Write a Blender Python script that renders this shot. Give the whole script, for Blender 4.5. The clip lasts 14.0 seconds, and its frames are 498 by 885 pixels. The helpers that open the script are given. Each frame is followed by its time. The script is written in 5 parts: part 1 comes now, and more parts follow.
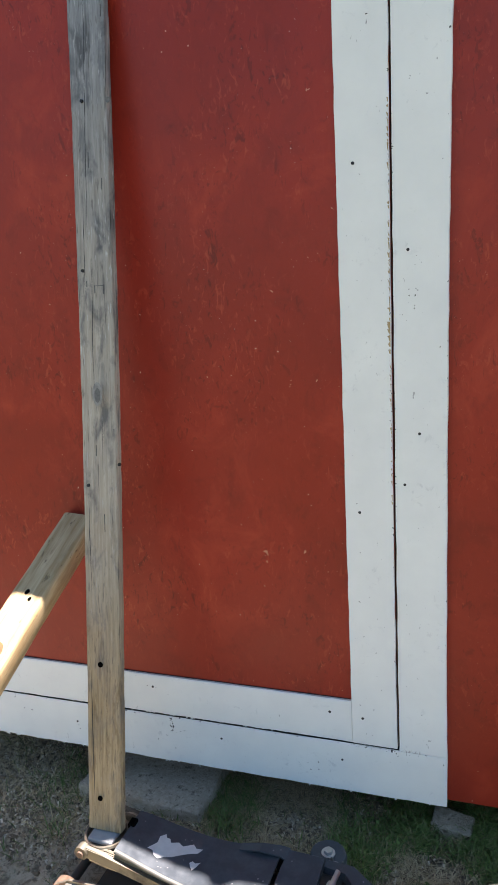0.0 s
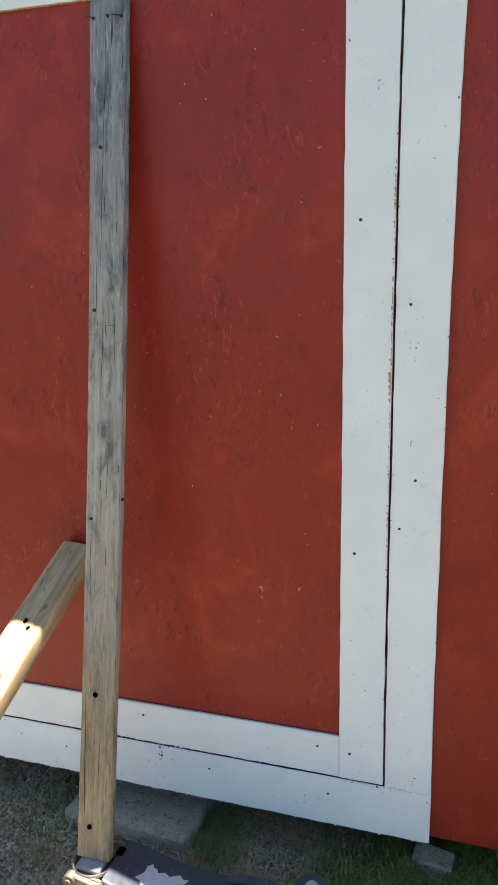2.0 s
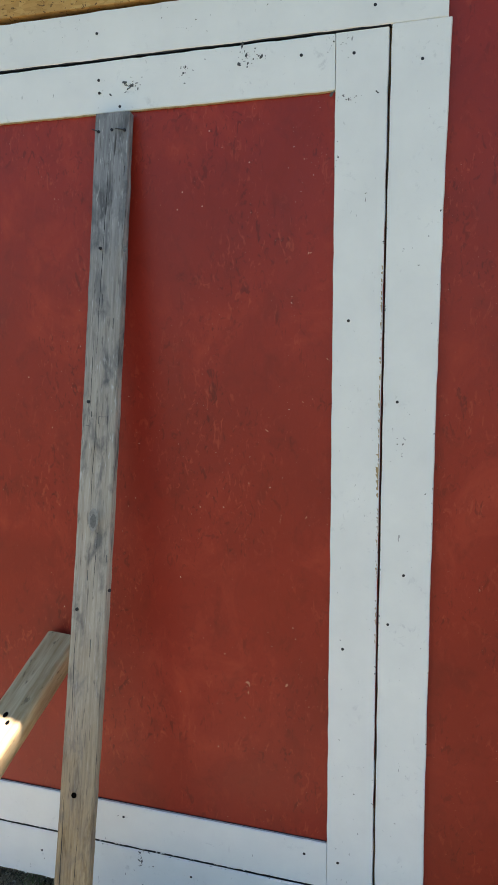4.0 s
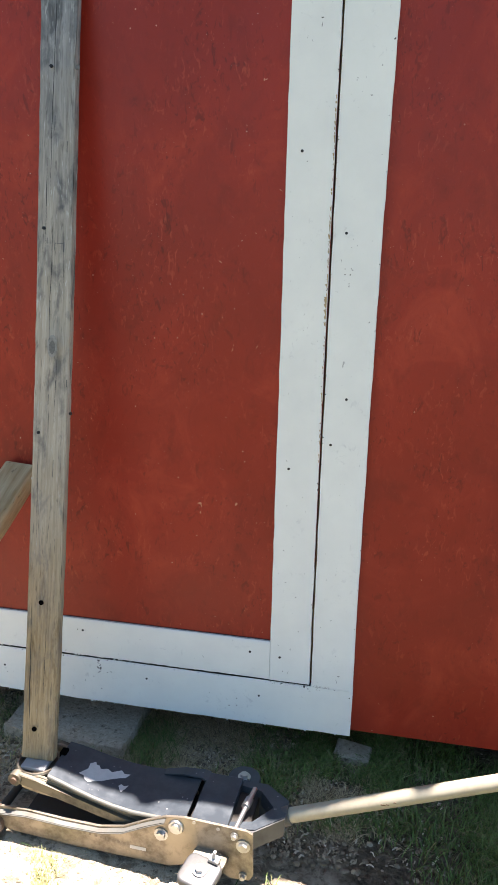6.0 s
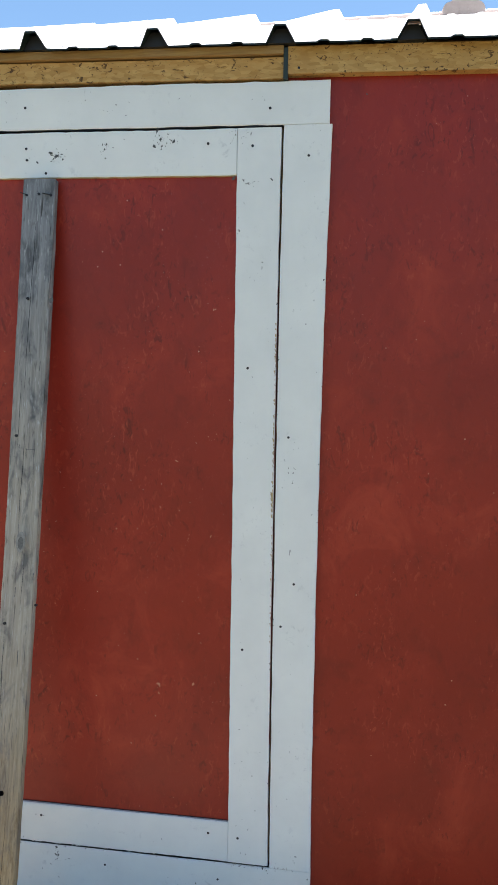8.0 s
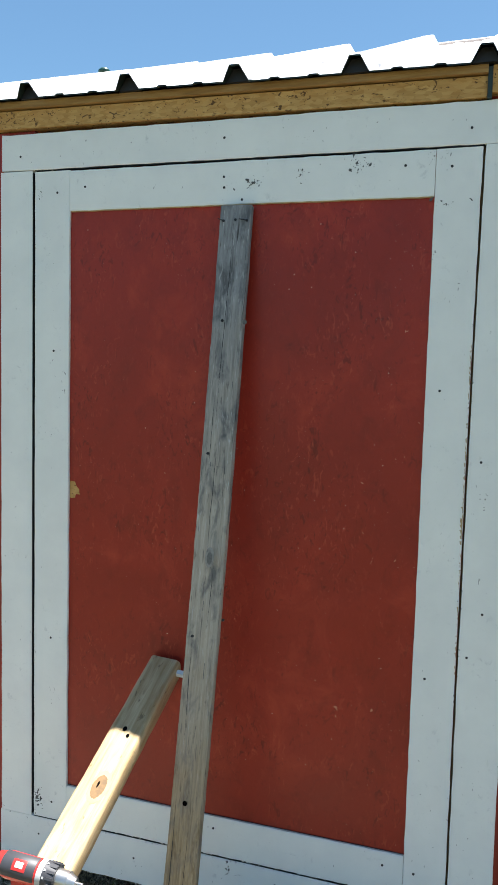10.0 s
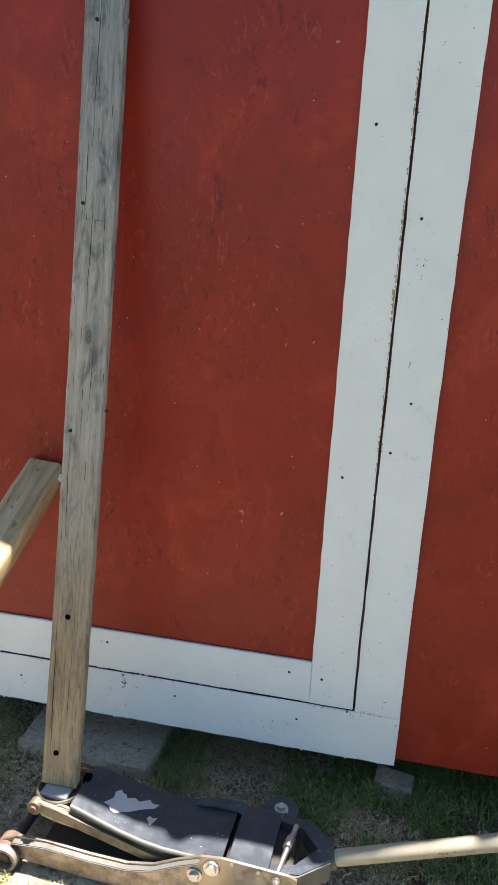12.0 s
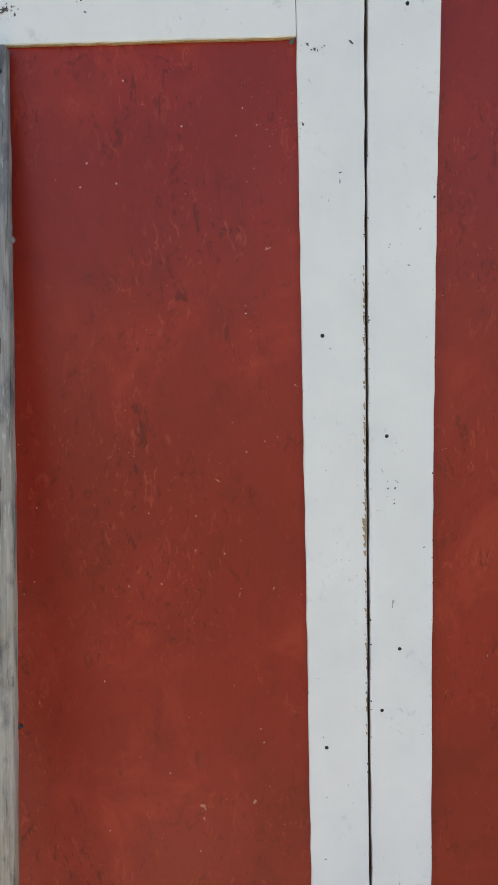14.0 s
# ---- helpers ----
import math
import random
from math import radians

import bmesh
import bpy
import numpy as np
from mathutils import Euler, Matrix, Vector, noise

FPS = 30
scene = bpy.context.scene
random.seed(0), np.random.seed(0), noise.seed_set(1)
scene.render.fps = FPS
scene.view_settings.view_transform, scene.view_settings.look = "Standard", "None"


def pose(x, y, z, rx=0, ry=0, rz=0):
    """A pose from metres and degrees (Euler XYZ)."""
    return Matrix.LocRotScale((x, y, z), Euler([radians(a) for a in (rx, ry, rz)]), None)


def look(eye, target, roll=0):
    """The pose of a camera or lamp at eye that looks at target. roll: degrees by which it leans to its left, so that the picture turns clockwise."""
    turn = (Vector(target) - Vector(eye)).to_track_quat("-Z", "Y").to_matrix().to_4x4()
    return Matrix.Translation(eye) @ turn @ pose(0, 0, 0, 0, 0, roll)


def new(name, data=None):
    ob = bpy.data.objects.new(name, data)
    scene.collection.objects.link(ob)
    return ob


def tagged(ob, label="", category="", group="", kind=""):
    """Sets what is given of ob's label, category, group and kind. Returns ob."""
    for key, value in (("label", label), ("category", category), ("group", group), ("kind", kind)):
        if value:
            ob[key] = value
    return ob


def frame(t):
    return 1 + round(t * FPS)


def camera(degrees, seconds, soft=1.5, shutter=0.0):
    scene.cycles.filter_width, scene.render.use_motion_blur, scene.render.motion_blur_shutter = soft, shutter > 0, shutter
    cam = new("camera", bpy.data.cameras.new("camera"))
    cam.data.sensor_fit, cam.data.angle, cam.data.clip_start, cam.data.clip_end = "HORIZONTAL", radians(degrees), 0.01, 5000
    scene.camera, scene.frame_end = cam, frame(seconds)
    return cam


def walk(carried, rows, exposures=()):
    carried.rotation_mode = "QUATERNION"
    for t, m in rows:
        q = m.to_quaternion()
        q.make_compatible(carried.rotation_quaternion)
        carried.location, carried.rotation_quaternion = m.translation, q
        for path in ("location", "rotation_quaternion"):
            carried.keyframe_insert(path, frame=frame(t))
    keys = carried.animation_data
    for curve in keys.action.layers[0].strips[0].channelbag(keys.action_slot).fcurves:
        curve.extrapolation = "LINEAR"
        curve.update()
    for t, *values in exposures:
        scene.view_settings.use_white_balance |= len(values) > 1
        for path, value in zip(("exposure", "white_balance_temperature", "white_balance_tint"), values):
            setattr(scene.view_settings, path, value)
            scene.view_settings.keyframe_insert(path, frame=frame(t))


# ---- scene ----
cam = camera(37.0, 14.0)
PATH = [
    (0, (0.318, -1.575, 1.472), (-0.309, 0.256, 0.965), -3.6),
    (0.5, (0.325, -1.58, 1.491), (-0.218, 0.266, 0.947), -1.3),
    (1, (0.332, -1.579, 1.507), (-0.219, 0.278, 1.008), -1.2),
    (1.5, (0.309, -1.597, 1.51), (-0.263, 0.256, 1.018), -1.3),
    (2, (0.293, -1.613, 1.545), (-0.295, 0.239, 1.069), -1.2),
    (2.5, (0.316, -1.606, 1.542), (-0.282, 0.274, 1.218), -1.2),
    (3, (0.304, -1.631, 1.575), (-0.297, 0.26, 1.321), -0.3),
    (5.3, (0.313, -1.61, 1.505), (-0.185, 0.304, 1.209), -0.2),
    (5.5, (0.287, -1.642, 1.476), (-0.162, 0.27, 1.098), 0.1),
    (5.7, (0.269, -1.69, 1.456), (-0.115, 0.215, 0.983), 0.59),
    (6, (0.259, -1.76, 1.45), (-0.095, 0.131, 0.901), 1.3),
    (6.5, (0.222, -1.854, 1.469), (-0.137, 0.031, 0.903), 2.2),
    (7, (0.22, -1.895, 1.52), (-0.111, 0.004, 0.988), 2.6),
    (7.5, (0.266, -1.895, 1.574), (0.032, 0.049, 1.167), 1.9),
    (8, (0.304, -1.887, 1.637), (0.03, 0.083, 1.423), 0.9),
    (8.5, (0.234, -1.902, 1.648), (-0.217, 0.039, 1.475), 0.7),
    (8.7, (0.165, -1.924, 1.643), (-0.366, -0.003, 1.479), 0.5),
    (10.8, (0.128, -1.924, 1.635), (-0.46, -0.02, 1.467), 1.6),
    (11, (0.151, -1.904, 1.625), (-0.421, 0.006, 1.463), 1.7),
    (11.5, (0.195, -1.779, 1.545), (-0.198, 0.168, 1.307), 2.5),
    (11.6, (0.193, -1.734, 1.552), (-0.199, 0.194, 1.189), 2.5),
    (12, (0.113, -1.61, 1.442), (-0.238, 0.269, 0.853), 3.0),
    (12.2, (0.097, -1.56, 1.442), (-0.24, 0.312, 0.824), 3.16),
    (12.5, (0.077, -1.492, 1.444), (-0.226, 0.391, 0.843), 2.6),
    (13, (-0.048, -1.406, 1.509), (-0.119, 0.51, 0.939), -0.1),
    (13.3, (-0.062, -1.349, 1.535), (0.03, 0.56, 0.946), -0.89),
    (13.5, (-0.064, -1.316, 1.549), (0.044, 0.606, 1.005), -1.0),
    (14, (-0.073, -1.273, 1.614), (-0.106, 0.709, 1.348), -1.6),
]
STOPS = [(0, 2.14, 6570, 21.5), (2.5, 2.13, 6570, 21), (3, 1.99, 6470, 19), (5.5, 2.19, 6570, 20), (6.0, 2.21, 6650, 20), (6.2, 2.1, 6450, 18), (6.5, 1.6, 6200, 16), (7.0, 1.43, 6200, 16), (7.5, 1.96, 6330, 22.5), (8.0, 1.95, 6350, 20), (8.5, 1.59, 6190, 12), (8.7, 1.57, 6140, 11), (10.8, 1.71, 6150, 12), (11, 1.71, 6150, 12), (11.5, 1.68, 6350, 15), (12, 1.98, 6550, 19), (12.5, 1.72, 6450, 18), (13, 2.13, 6670, 26), (14, 2.22, 6720, 26)]
walk(cam, [(t, look(eye, target, roll)) for t, eye, target, roll in PATH], STOPS)

# ---- world and light ----
SUN_WAY = Vector((-0.15, -0.136, -1.0)).normalized()
world = bpy.data.worlds.new("world")
scene.world = world
world.use_nodes = True
sky = world.node_tree.nodes.new("ShaderNodeTexSky")
sky.sky_type, sky.sun_disc = "NISHITA", False
sky.sun_elevation = math.asin(-SUN_WAY.z)
sky.sun_rotation = math.atan2(-SUN_WAY.x, -SUN_WAY.y)
sky.altitude, sky.air_density, sky.dust_density, sky.ozone_density = 100, 1.0, 0.3, 0.9
back = world.node_tree.nodes["Background"]
back.inputs[1].default_value = 0.052
clear = world.node_tree.nodes.new("ShaderNodeMix")
clear.data_type, clear.blend_type = "RGBA", "MULTIPLY"
clear.inputs[0].default_value, clear.inputs[7].default_value = 1.0, (0.835, 1.02, 0.985, 1)
world.node_tree.links.new(sky.outputs[0], clear.inputs[6])
world.node_tree.links.new(clear.outputs[2], back.inputs[0])
sun = new("sun", bpy.data.lights.new("sun", "SUN"))
sun.data.energy, sun.data.angle, sun.data.color = 5.0, radians(0.53), (1.0, 0.955, 0.88)
sun.matrix_world = look((2, 2, 12), Vector((2, 2, 12)) + SUN_WAY)


# ---- materials ----
class Nodes:
    """A small builder for node materials."""

    def __init__(self, name, rough=0.6, metal=0.0, spec=0.5):
        self.m = bpy.data.materials.new(name)
        self.m.use_nodes = True
        self.t = self.m.node_tree
        self.b = self.t.nodes["Principled BSDF"]
        self.b.inputs["Roughness"].default_value = rough
        self.b.inputs["Metallic"].default_value = metal
        self.b.inputs["Specular IOR Level"].default_value = spec
        self.height = None

    def put(self, socket, value):
        if isinstance(value, bpy.types.NodeSocket):
            self.t.links.new(value, socket)
        elif isinstance(value, (tuple, list)) and len(value) == 3 and len(socket.default_value) == 4:
            socket.default_value = (*value, 1.0)
        else:
            socket.default_value = value

    def node(self, kind, **values):
        n = self.t.nodes.new(kind)
        for key, value in values.items():
            self.put(n.inputs[key.replace("_", " ")], value)
        return n

    def coords(self, sx=1.0, sy=1.0, sz=1.0, turn=(0, 0, 0), shift=(0, 0, 0)):
        c = self.t.nodes.new("ShaderNodeTexCoord")
        m = self.node("ShaderNodeMapping", Vector=c.outputs["Object"], Location=shift, Rotation=turn, Scale=(sx, sy, sz))
        return m.outputs[0]

    def noise(self, vector, scale, detail=4.0, rough=0.55, warp=0.0):
        n = self.node("ShaderNodeTexNoise", Vector=vector, Scale=scale, Detail=detail, Roughness=rough, Distortion=warp)
        return n.outputs["Fac"]

    def cells(self, vector, scale, out="Distance", feature="F1"):
        n = self.t.nodes.new("ShaderNodeTexVoronoi")
        n.feature = feature
        self.put(n.inputs["Vector"], vector)
        self.put(n.inputs["Scale"], scale)
        return n.outputs[out]

    def ramp(self, fac, lo, hi, a=0.0, b=1.0):
        n = self.t.nodes.new("ShaderNodeMapRange")
        for key, value in (("Value", fac), ("From Min", lo), ("From Max", hi), ("To Min", a), ("To Max", b)):
            self.put(n.inputs[key], value)
        return n.outputs[0]

    def math(self, op, a, b=0.0):
        n = self.t.nodes.new("ShaderNodeMath")
        n.operation = op
        self.put(n.inputs[0], a)
        self.put(n.inputs[1], b)
        return n.outputs[0]

    def mix(self, fac, a, b, how="MIX"):
        n = self.t.nodes.new("ShaderNodeMix")
        n.data_type, n.blend_type = "RGBA", how
        for i, value in ((0, fac), (6, a), (7, b)):
            self.put(n.inputs[i], value)
        return n.outputs[2]

    def rand(self):
        return self.t.nodes.new("ShaderNodeObjectInfo").outputs["Random"]

    def island(self):
        return self.t.nodes.new("ShaderNodeNewGeometry").outputs["Random Per Island"]

    def bump(self, height, strength=0.3, distance=0.002):
        n = self.node("ShaderNodeBump", Height=height, Strength=strength, Distance=distance)
        if self.height is not None:
            self.put(n.inputs["Normal"], self.height)
        self.height = n.outputs[0]

    def done(self, colour, rough=None):
        self.put(self.b.inputs["Base Color"], colour)
        if rough is not None:
            self.put(self.b.inputs["Roughness"], rough)
        if self.height is not None:
            self.put(self.b.inputs["Normal"], self.height)
        return self.m


def red_paint():
    k = Nodes("barn_red_paint", 0.42, 0, 0.34)
    p = k.coords()
    broad = k.noise(k.coords(1, 1, 0.8), 2.6, 4, 0.55, 0.6)
    col = k.mix(k.ramp(broad, 0.34, 0.68), (0.238, 0.0185, 0.0090), (0.300, 0.0235, 0.0112))
    # brushed-out lighter coats in soft patches
    brush = k.noise(k.coords(1, 1, 0.75, (0, 0.25, 0)), 7, 6, 0.62, 0.8)
    col = k.mix(k.math("MULTIPLY", k.ramp(brush, 0.50, 0.70, 0, 0.75), k.ramp(broad, 0.40, 0.58)), col, (0.40, 0.046, 0.020))
    col = k.mix(k.ramp(k.noise(k.coords(1, 1, 0.8, (0, 0.1, 0), (4, 4, 1)), 13, 5, 0.62, 0.5), 0.47, 0.32, 0, 0.40), col, (0.165, 0.0150, 0.0080))
    # wood strands that show through the paint, in clusters
    patch = k.ramp(k.noise(k.coords(1, 1, 0.9, (0, 0.3, 0), (1, 5, 2)), 5.0, 5, 0.62, 0.5), 0.46, 0.62, 0.16, 1.0)
    strand = k.noise(k.coords(1, 1, 0.50, (0, 0.35, 0)), 46, 3, 0.60, 1.3)
    strand2 = k.noise(k.coords(1, 1, 0.45, (0, -0.40, 0), (3, 0, 1)), 70, 3, 0.60, 1.1)
    dark = k.math("MAXIMUM", k.ramp(strand, 0.60, 0.66), k.ramp(strand2, 0.62, 0.68))
    col = k.mix(k.math("MULTIPLY", k.math("MULTIPLY", dark, patch), 0.66), col, (0.105, 0.0100, 0.0060))
    light = k.math("MULTIPLY", k.ramp(strand2, 0.42, 0.32), patch)
    col = k.mix(k.math("MULTIPLY", light, 0.55), col, (0.44, 0.066, 0.032))
    # a few pale specks where the paint has flaked
    speck = k.ramp(k.cells(p, 26), 0.060, 0.030)
    keep = k.ramp(k.noise(p, 15, 1), 0.60, 0.63)
    fleck = k.ramp(k.noise(k.coords(1, 1, 1, (0.4, 0.2, 0), (7, 2, 4)), 210, 1), 0.765, 0.80)
    col = k.mix(k.math("MULTIPLY", k.math("MULTIPLY", speck, keep), 0.8), col, (0.62, 0.36, 0.27))
    col = k.mix(k.math("MULTIPLY", k.math("MULTIPLY", fleck, patch), 0.6), col, (0.55, 0.27, 0.2))
    k.bump(k.math("MULTIPLY", strand, patch), 0.45, 0.0018)
    k.bump(k.noise(p, 260, 3), 0.15, 0.0006)
    return k.done(col, k.ramp(brush, 0.3, 0.7, 0.35, 0.48))


def white_paint():
    k = Nodes("white_board_paint", 0.5, 0, 0.45)
    p = k.coords()
    shade = k.noise(p, 7, 5, 0.6)
    col = k.mix(k.ramp(shade, 0.3, 0.7), (0.735, 0.757, 0.750), (0.810, 0.830, 0.812))
    col = k.mix(k.ramp(k.rand(), 0, 1, 0.0, 0.08), col, (0.64, 0.66, 0.68))
    # thin spots where the grey primer shows
    thin = k.math("MULTIPLY", k.ramp(k.noise(p, 48, 5, 0.72, 0.5), 0.57, 0.70), k.ramp(k.noise(k.coords(1, 1, 1, (0, 0, 0), (5, 1, 3)), 8, 3), 0.50, 0.64))
    col = k.mix(k.math("MULTIPLY", thin, 0.55), col, (0.47, 0.49, 0.51))
    nick = k.math("MULTIPLY", k.ramp(k.noise(k.coords(1, 1, 0.5), 95, 2, 0.5, 0.8), 0.715, 0.745), k.ramp(k.noise(p, 9, 1), 0.5, 0.6))
    col = k.mix(k.math("MULTIPLY", nick, 0.8), col, (0.16, 0.16, 0.17))
    k.bump(k.noise(p, 60, 4, 0.6), 0.16, 0.0012)
    k.bump(k.noise(p, 190, 3), 0.10, 0.0005)
    k.bump(nick, -0.3, 0.0006)
    return k.done(col)


def bare_wood(name, light, dark, scale=1.0, axis=(16, 16, 0.9), rough=0.75):
    k = Nodes(name, rough, 0, 0.25)
    grain = k.noise(k.coords(*axis), 6 * scale, 6, 0.6, 0.7)
    fine = k.noise(k.coords(axis[0] * 3, axis[1] * 3, axis[2] * 1.5), 8 * scale, 3, 0.6)
    col = k.mix(k.ramp(grain, 0.36, 0.66), dark, light)
    col = k.mix(k.ramp(fine, 0.35, 0.7, 0.25, 0), col, dark)
    k.bump(grain, 0.25, 0.0012)
    return k.done(col)


def weathered_wood():
    k = Nodes("weathered_grey_wood", 0.85, 0, 0.2)
    z = k.t.nodes.new("ShaderNodeSeparateXYZ")
    k.put(z.inputs[0], k.coords())
    up = z.outputs["Z"]
    fibre = k.noise(k.coords(230, 230, 11), 1.0, 5, 0.65, 0.6)
    flick = k.noise(k.coords(190, 190, 20, (0, 0, 0), (5, 2, 1)), 1.0, 3, 0.6, 0.4)
    grain = k.noise(k.coords(85, 85, 3.4), 1.0, 5, 0.62, 1.0)
    blotch = k.noise(k.coords(24, 24, 9.0), 1.0, 5, 0.62, 0.4)
    bend = k.noise(k.coords(3, 3, 3.6), 2.0, 2)
    tone = k.math("ADD", k.math("MULTIPLY", fibre, 0.45), k.math("MULTIPLY", grain, 0.55))
    grey = k.mix(k.ramp(tone, 0.36, 0.66), (0.152, 0.157, 0.166), (0.335, 0.340, 0.346))
    pale = k.mix(k.ramp(tone, 0.36, 0.66), (0.295, 0.258, 0.208), (0.505, 0.458, 0.385))
    tan = k.mix(k.ramp(tone, 0.36, 0.66), (0.225, 0.172, 0.103), (0.410, 0.330, 0.210))
    # tan foot to grey top: weathering, with some warm ground bounce painted in
    turn = k.math("ADD", up, k.ramp(blotch, 0.3, 0.7, -0.14, 0.14))
    col = k.mix(k.ramp(turn, 0.25, 0.85), tan, pale)
    col = k.mix(k.ramp(turn, 1.05, 1.75), col, grey)
    # dark weather stains and silvery flecks
    col = k.mix(k.math("MULTIPLY", k.ramp(blotch, 0.50, 0.66), k.ramp(up, 0.2, 1.3, 0.50, 0.85)), col, (0.090, 0.092, 0.098))
    col = k.mix(k.math("MULTIPLY", k.ramp(flick, 0.60, 0.70), k.math("MULTIPLY", k.ramp(bend, 0.40, 0.58, 0.15, 0.85), k.ramp(up, 0.5, 1.1, 0.25, 1.0))), col, (0.56, 0.57, 0.56))
    col = k.mix(k.ramp(flick, 0.40, 0.30, 0, 0.60), col, (0.085, 0.080, 0.072))
    stain = k.math("MULTIPLY", k.ramp(k.noise(k.coords(34, 34, 8, (0, 0, 0), (2, 7, 3)), 1.0, 5, 0.68), 0.56, 0.68), k.ramp(up, 0.9, 0.3, 0.1, 0.62))
    col = k.mix(stain, col, (0.115, 0.078, 0.042))
    crack = k.math("MULTIPLY", k.ramp(k.noise(k.coords(150, 150, 3.0, (0, 0, 0), (2, 0, 0)), 1.0, 2, 0.5, 0.6), 0.68, 0.72), k.ramp(bend, 0.47, 0.6))
    col = k.mix(k.math("MULTIPLY", crack, 0.8), col, (0.035, 0.032, 0.029))
    k.bump(tone, 0.5, 0.002)
    k.bump(flick, 0.4, 0.001)
    k.bump(crack, -0.6, 0.002)
    return k.done(col)


def pine():
    k = Nodes("fresh_pine", 0.6, 0, 0.25)
    grain = k.noise(k.coords(13, 13, 0.8), 6, 6, 0.6, 0.8)
    fine = k.noise(k.coords(44, 44, 1.6), 8, 3, 0.6)
    col = k.mix(k.ramp(grain, 0.36, 0.66), (0.41, 0.275, 0.130), (0.625, 0.485, 0.285))
    col = k.mix(k.ramp(fine, 0.35, 0.7, 0.22, 0), col, (0.26, 0.17, 0.07))
    soil = k.ramp(k.noise(k.coords(5, 5, 2), 3.2, 6, 0.7), 0.48, 0.68, 0, 0.60)
    col = k.mix(soil, col, (0.280, 0.175, 0.075))
    nick = k.ramp(k.noise(k.coords(14, 14, 5), 6, 3, 0.6), 0.66, 0.70, 0, 0.6)
    col = k.mix(nick, col, (0.10, 0.065, 0.032))
    k.bump(grain, 0.25, 0.0012)
    return k.done(col)


def strand_board():
    k = Nodes("strand_board", 0.7, 0, 0.3)
    bw = lambda c: k.node("ShaderNodeRGBToBW", Color=c).outputs[0]
    warp = k.coords(1, 1, 1)
    va = bw(k.cells(k.coords(22, 22, 70, (0, 0.5, 0)), 2.2, "Color"))
    vb = bw(k.cells(k.coords(30, 30, 60, (0, -0.8, 0), (3, 1, 2)), 2.0, "Color"))
    col = k.mix(k.ramp(va, 0.15, 0.85), (0.40, 0.225, 0.068), (0.56, 0.355, 0.13))
    col = k.mix(k.ramp(vb, 0.55, 0.9, 0, 0.5), col, (0.50, 0.275, 0.080))
    col = k.mix(k.ramp(k.noise(warp, 14, 4), 0.4, 0.7, 0, 0.4), col, (0.40, 0.205, 0.055))
    dark = k.ramp(k.noise(k.coords(1, 1, 1.5, (0, 0.4, 0)), 52, 3, 0.6, 1.4), 0.595, 0.65)
    col = k.mix(k.math("MULTIPLY", dark, 0.85), col, (0.05, 0.022, 0.010))
    k.bump(va, 0.25, 0.0008)
    return k.done(col)


def metal(name, base, rough=0.45, metallic=0.8, dirt=(0.12, 0.09, 0.06), amount=0.5, fine=55):
    k = Nodes(name, rough, metallic, 0.5)
    p = k.coords()
    n = k.noise(p, fine, 5, 0.65)
    d = k.math("MULTIPLY", k.ramp(k.noise(p, 16, 5, 0.65), 0.46, 0.68), amount)
    col = k.mix(k.ramp(n, 0.3, 0.7, 0, 0.35), base, [c * 0.7 for c in base])
    col = k.mix(d, col, dirt)
    k.bump(n, 0.12, 0.0006)
    return k.done(col, k.ramp(d, 0, 0.5, rough, min(1.0, rough + 0.3)))


def black_paint():
    k = Nodes("slate_enamel", 0.38, 0.1, 0.4)
    p = k.coords()
    dust = k.ramp(k.noise(p, 22, 5, 0.7), 0.45, 0.75, 0, 0.5)
    col = k.mix(dust, (0.044, 0.054, 0.064), (0.112, 0.128, 0.140))
    dot = k.math("MULTIPLY", k.ramp(k.cells(p, 75), 0.16, 0.10), k.ramp(k.noise(p, 30, 1), 0.56, 0.6))
    col = k.mix(dot, col, (0.32, 0.31, 0.3))
    k.bump(k.noise(p, 150, 2), 0.1, 0.0005)
    return k.done(col, k.ramp(dust, 0, 0.5, 0.34, 0.6))


def roof_paint():
    k = Nodes("white_roof_metal", 0.35, 0.0, 0.5)
    p = k.coords()
    col = k.mix(k.ramp(k.noise(p, 4, 5), 0.35, 0.7), (0.74, 0.75, 0.75), (0.82, 0.82, 0.81))
    stain = k.ramp(k.noise(k.coords(3, 1.2, 1), 4, 6, 0.72), 0.58, 0.68, 0, 0.85)
    dull = k.ramp(k.noise(k.coords(1.4, 0.9, 1, (0, 0, 0), (3, 1, 0)), 2.6, 6, 0.7), 0.50, 0.64, 0, 0.62)
    return k.done(k.mix(stain, k.mix(dull, col, (0.36, 0.34, 0.335)), (0.13, 0.12, 0.11)))


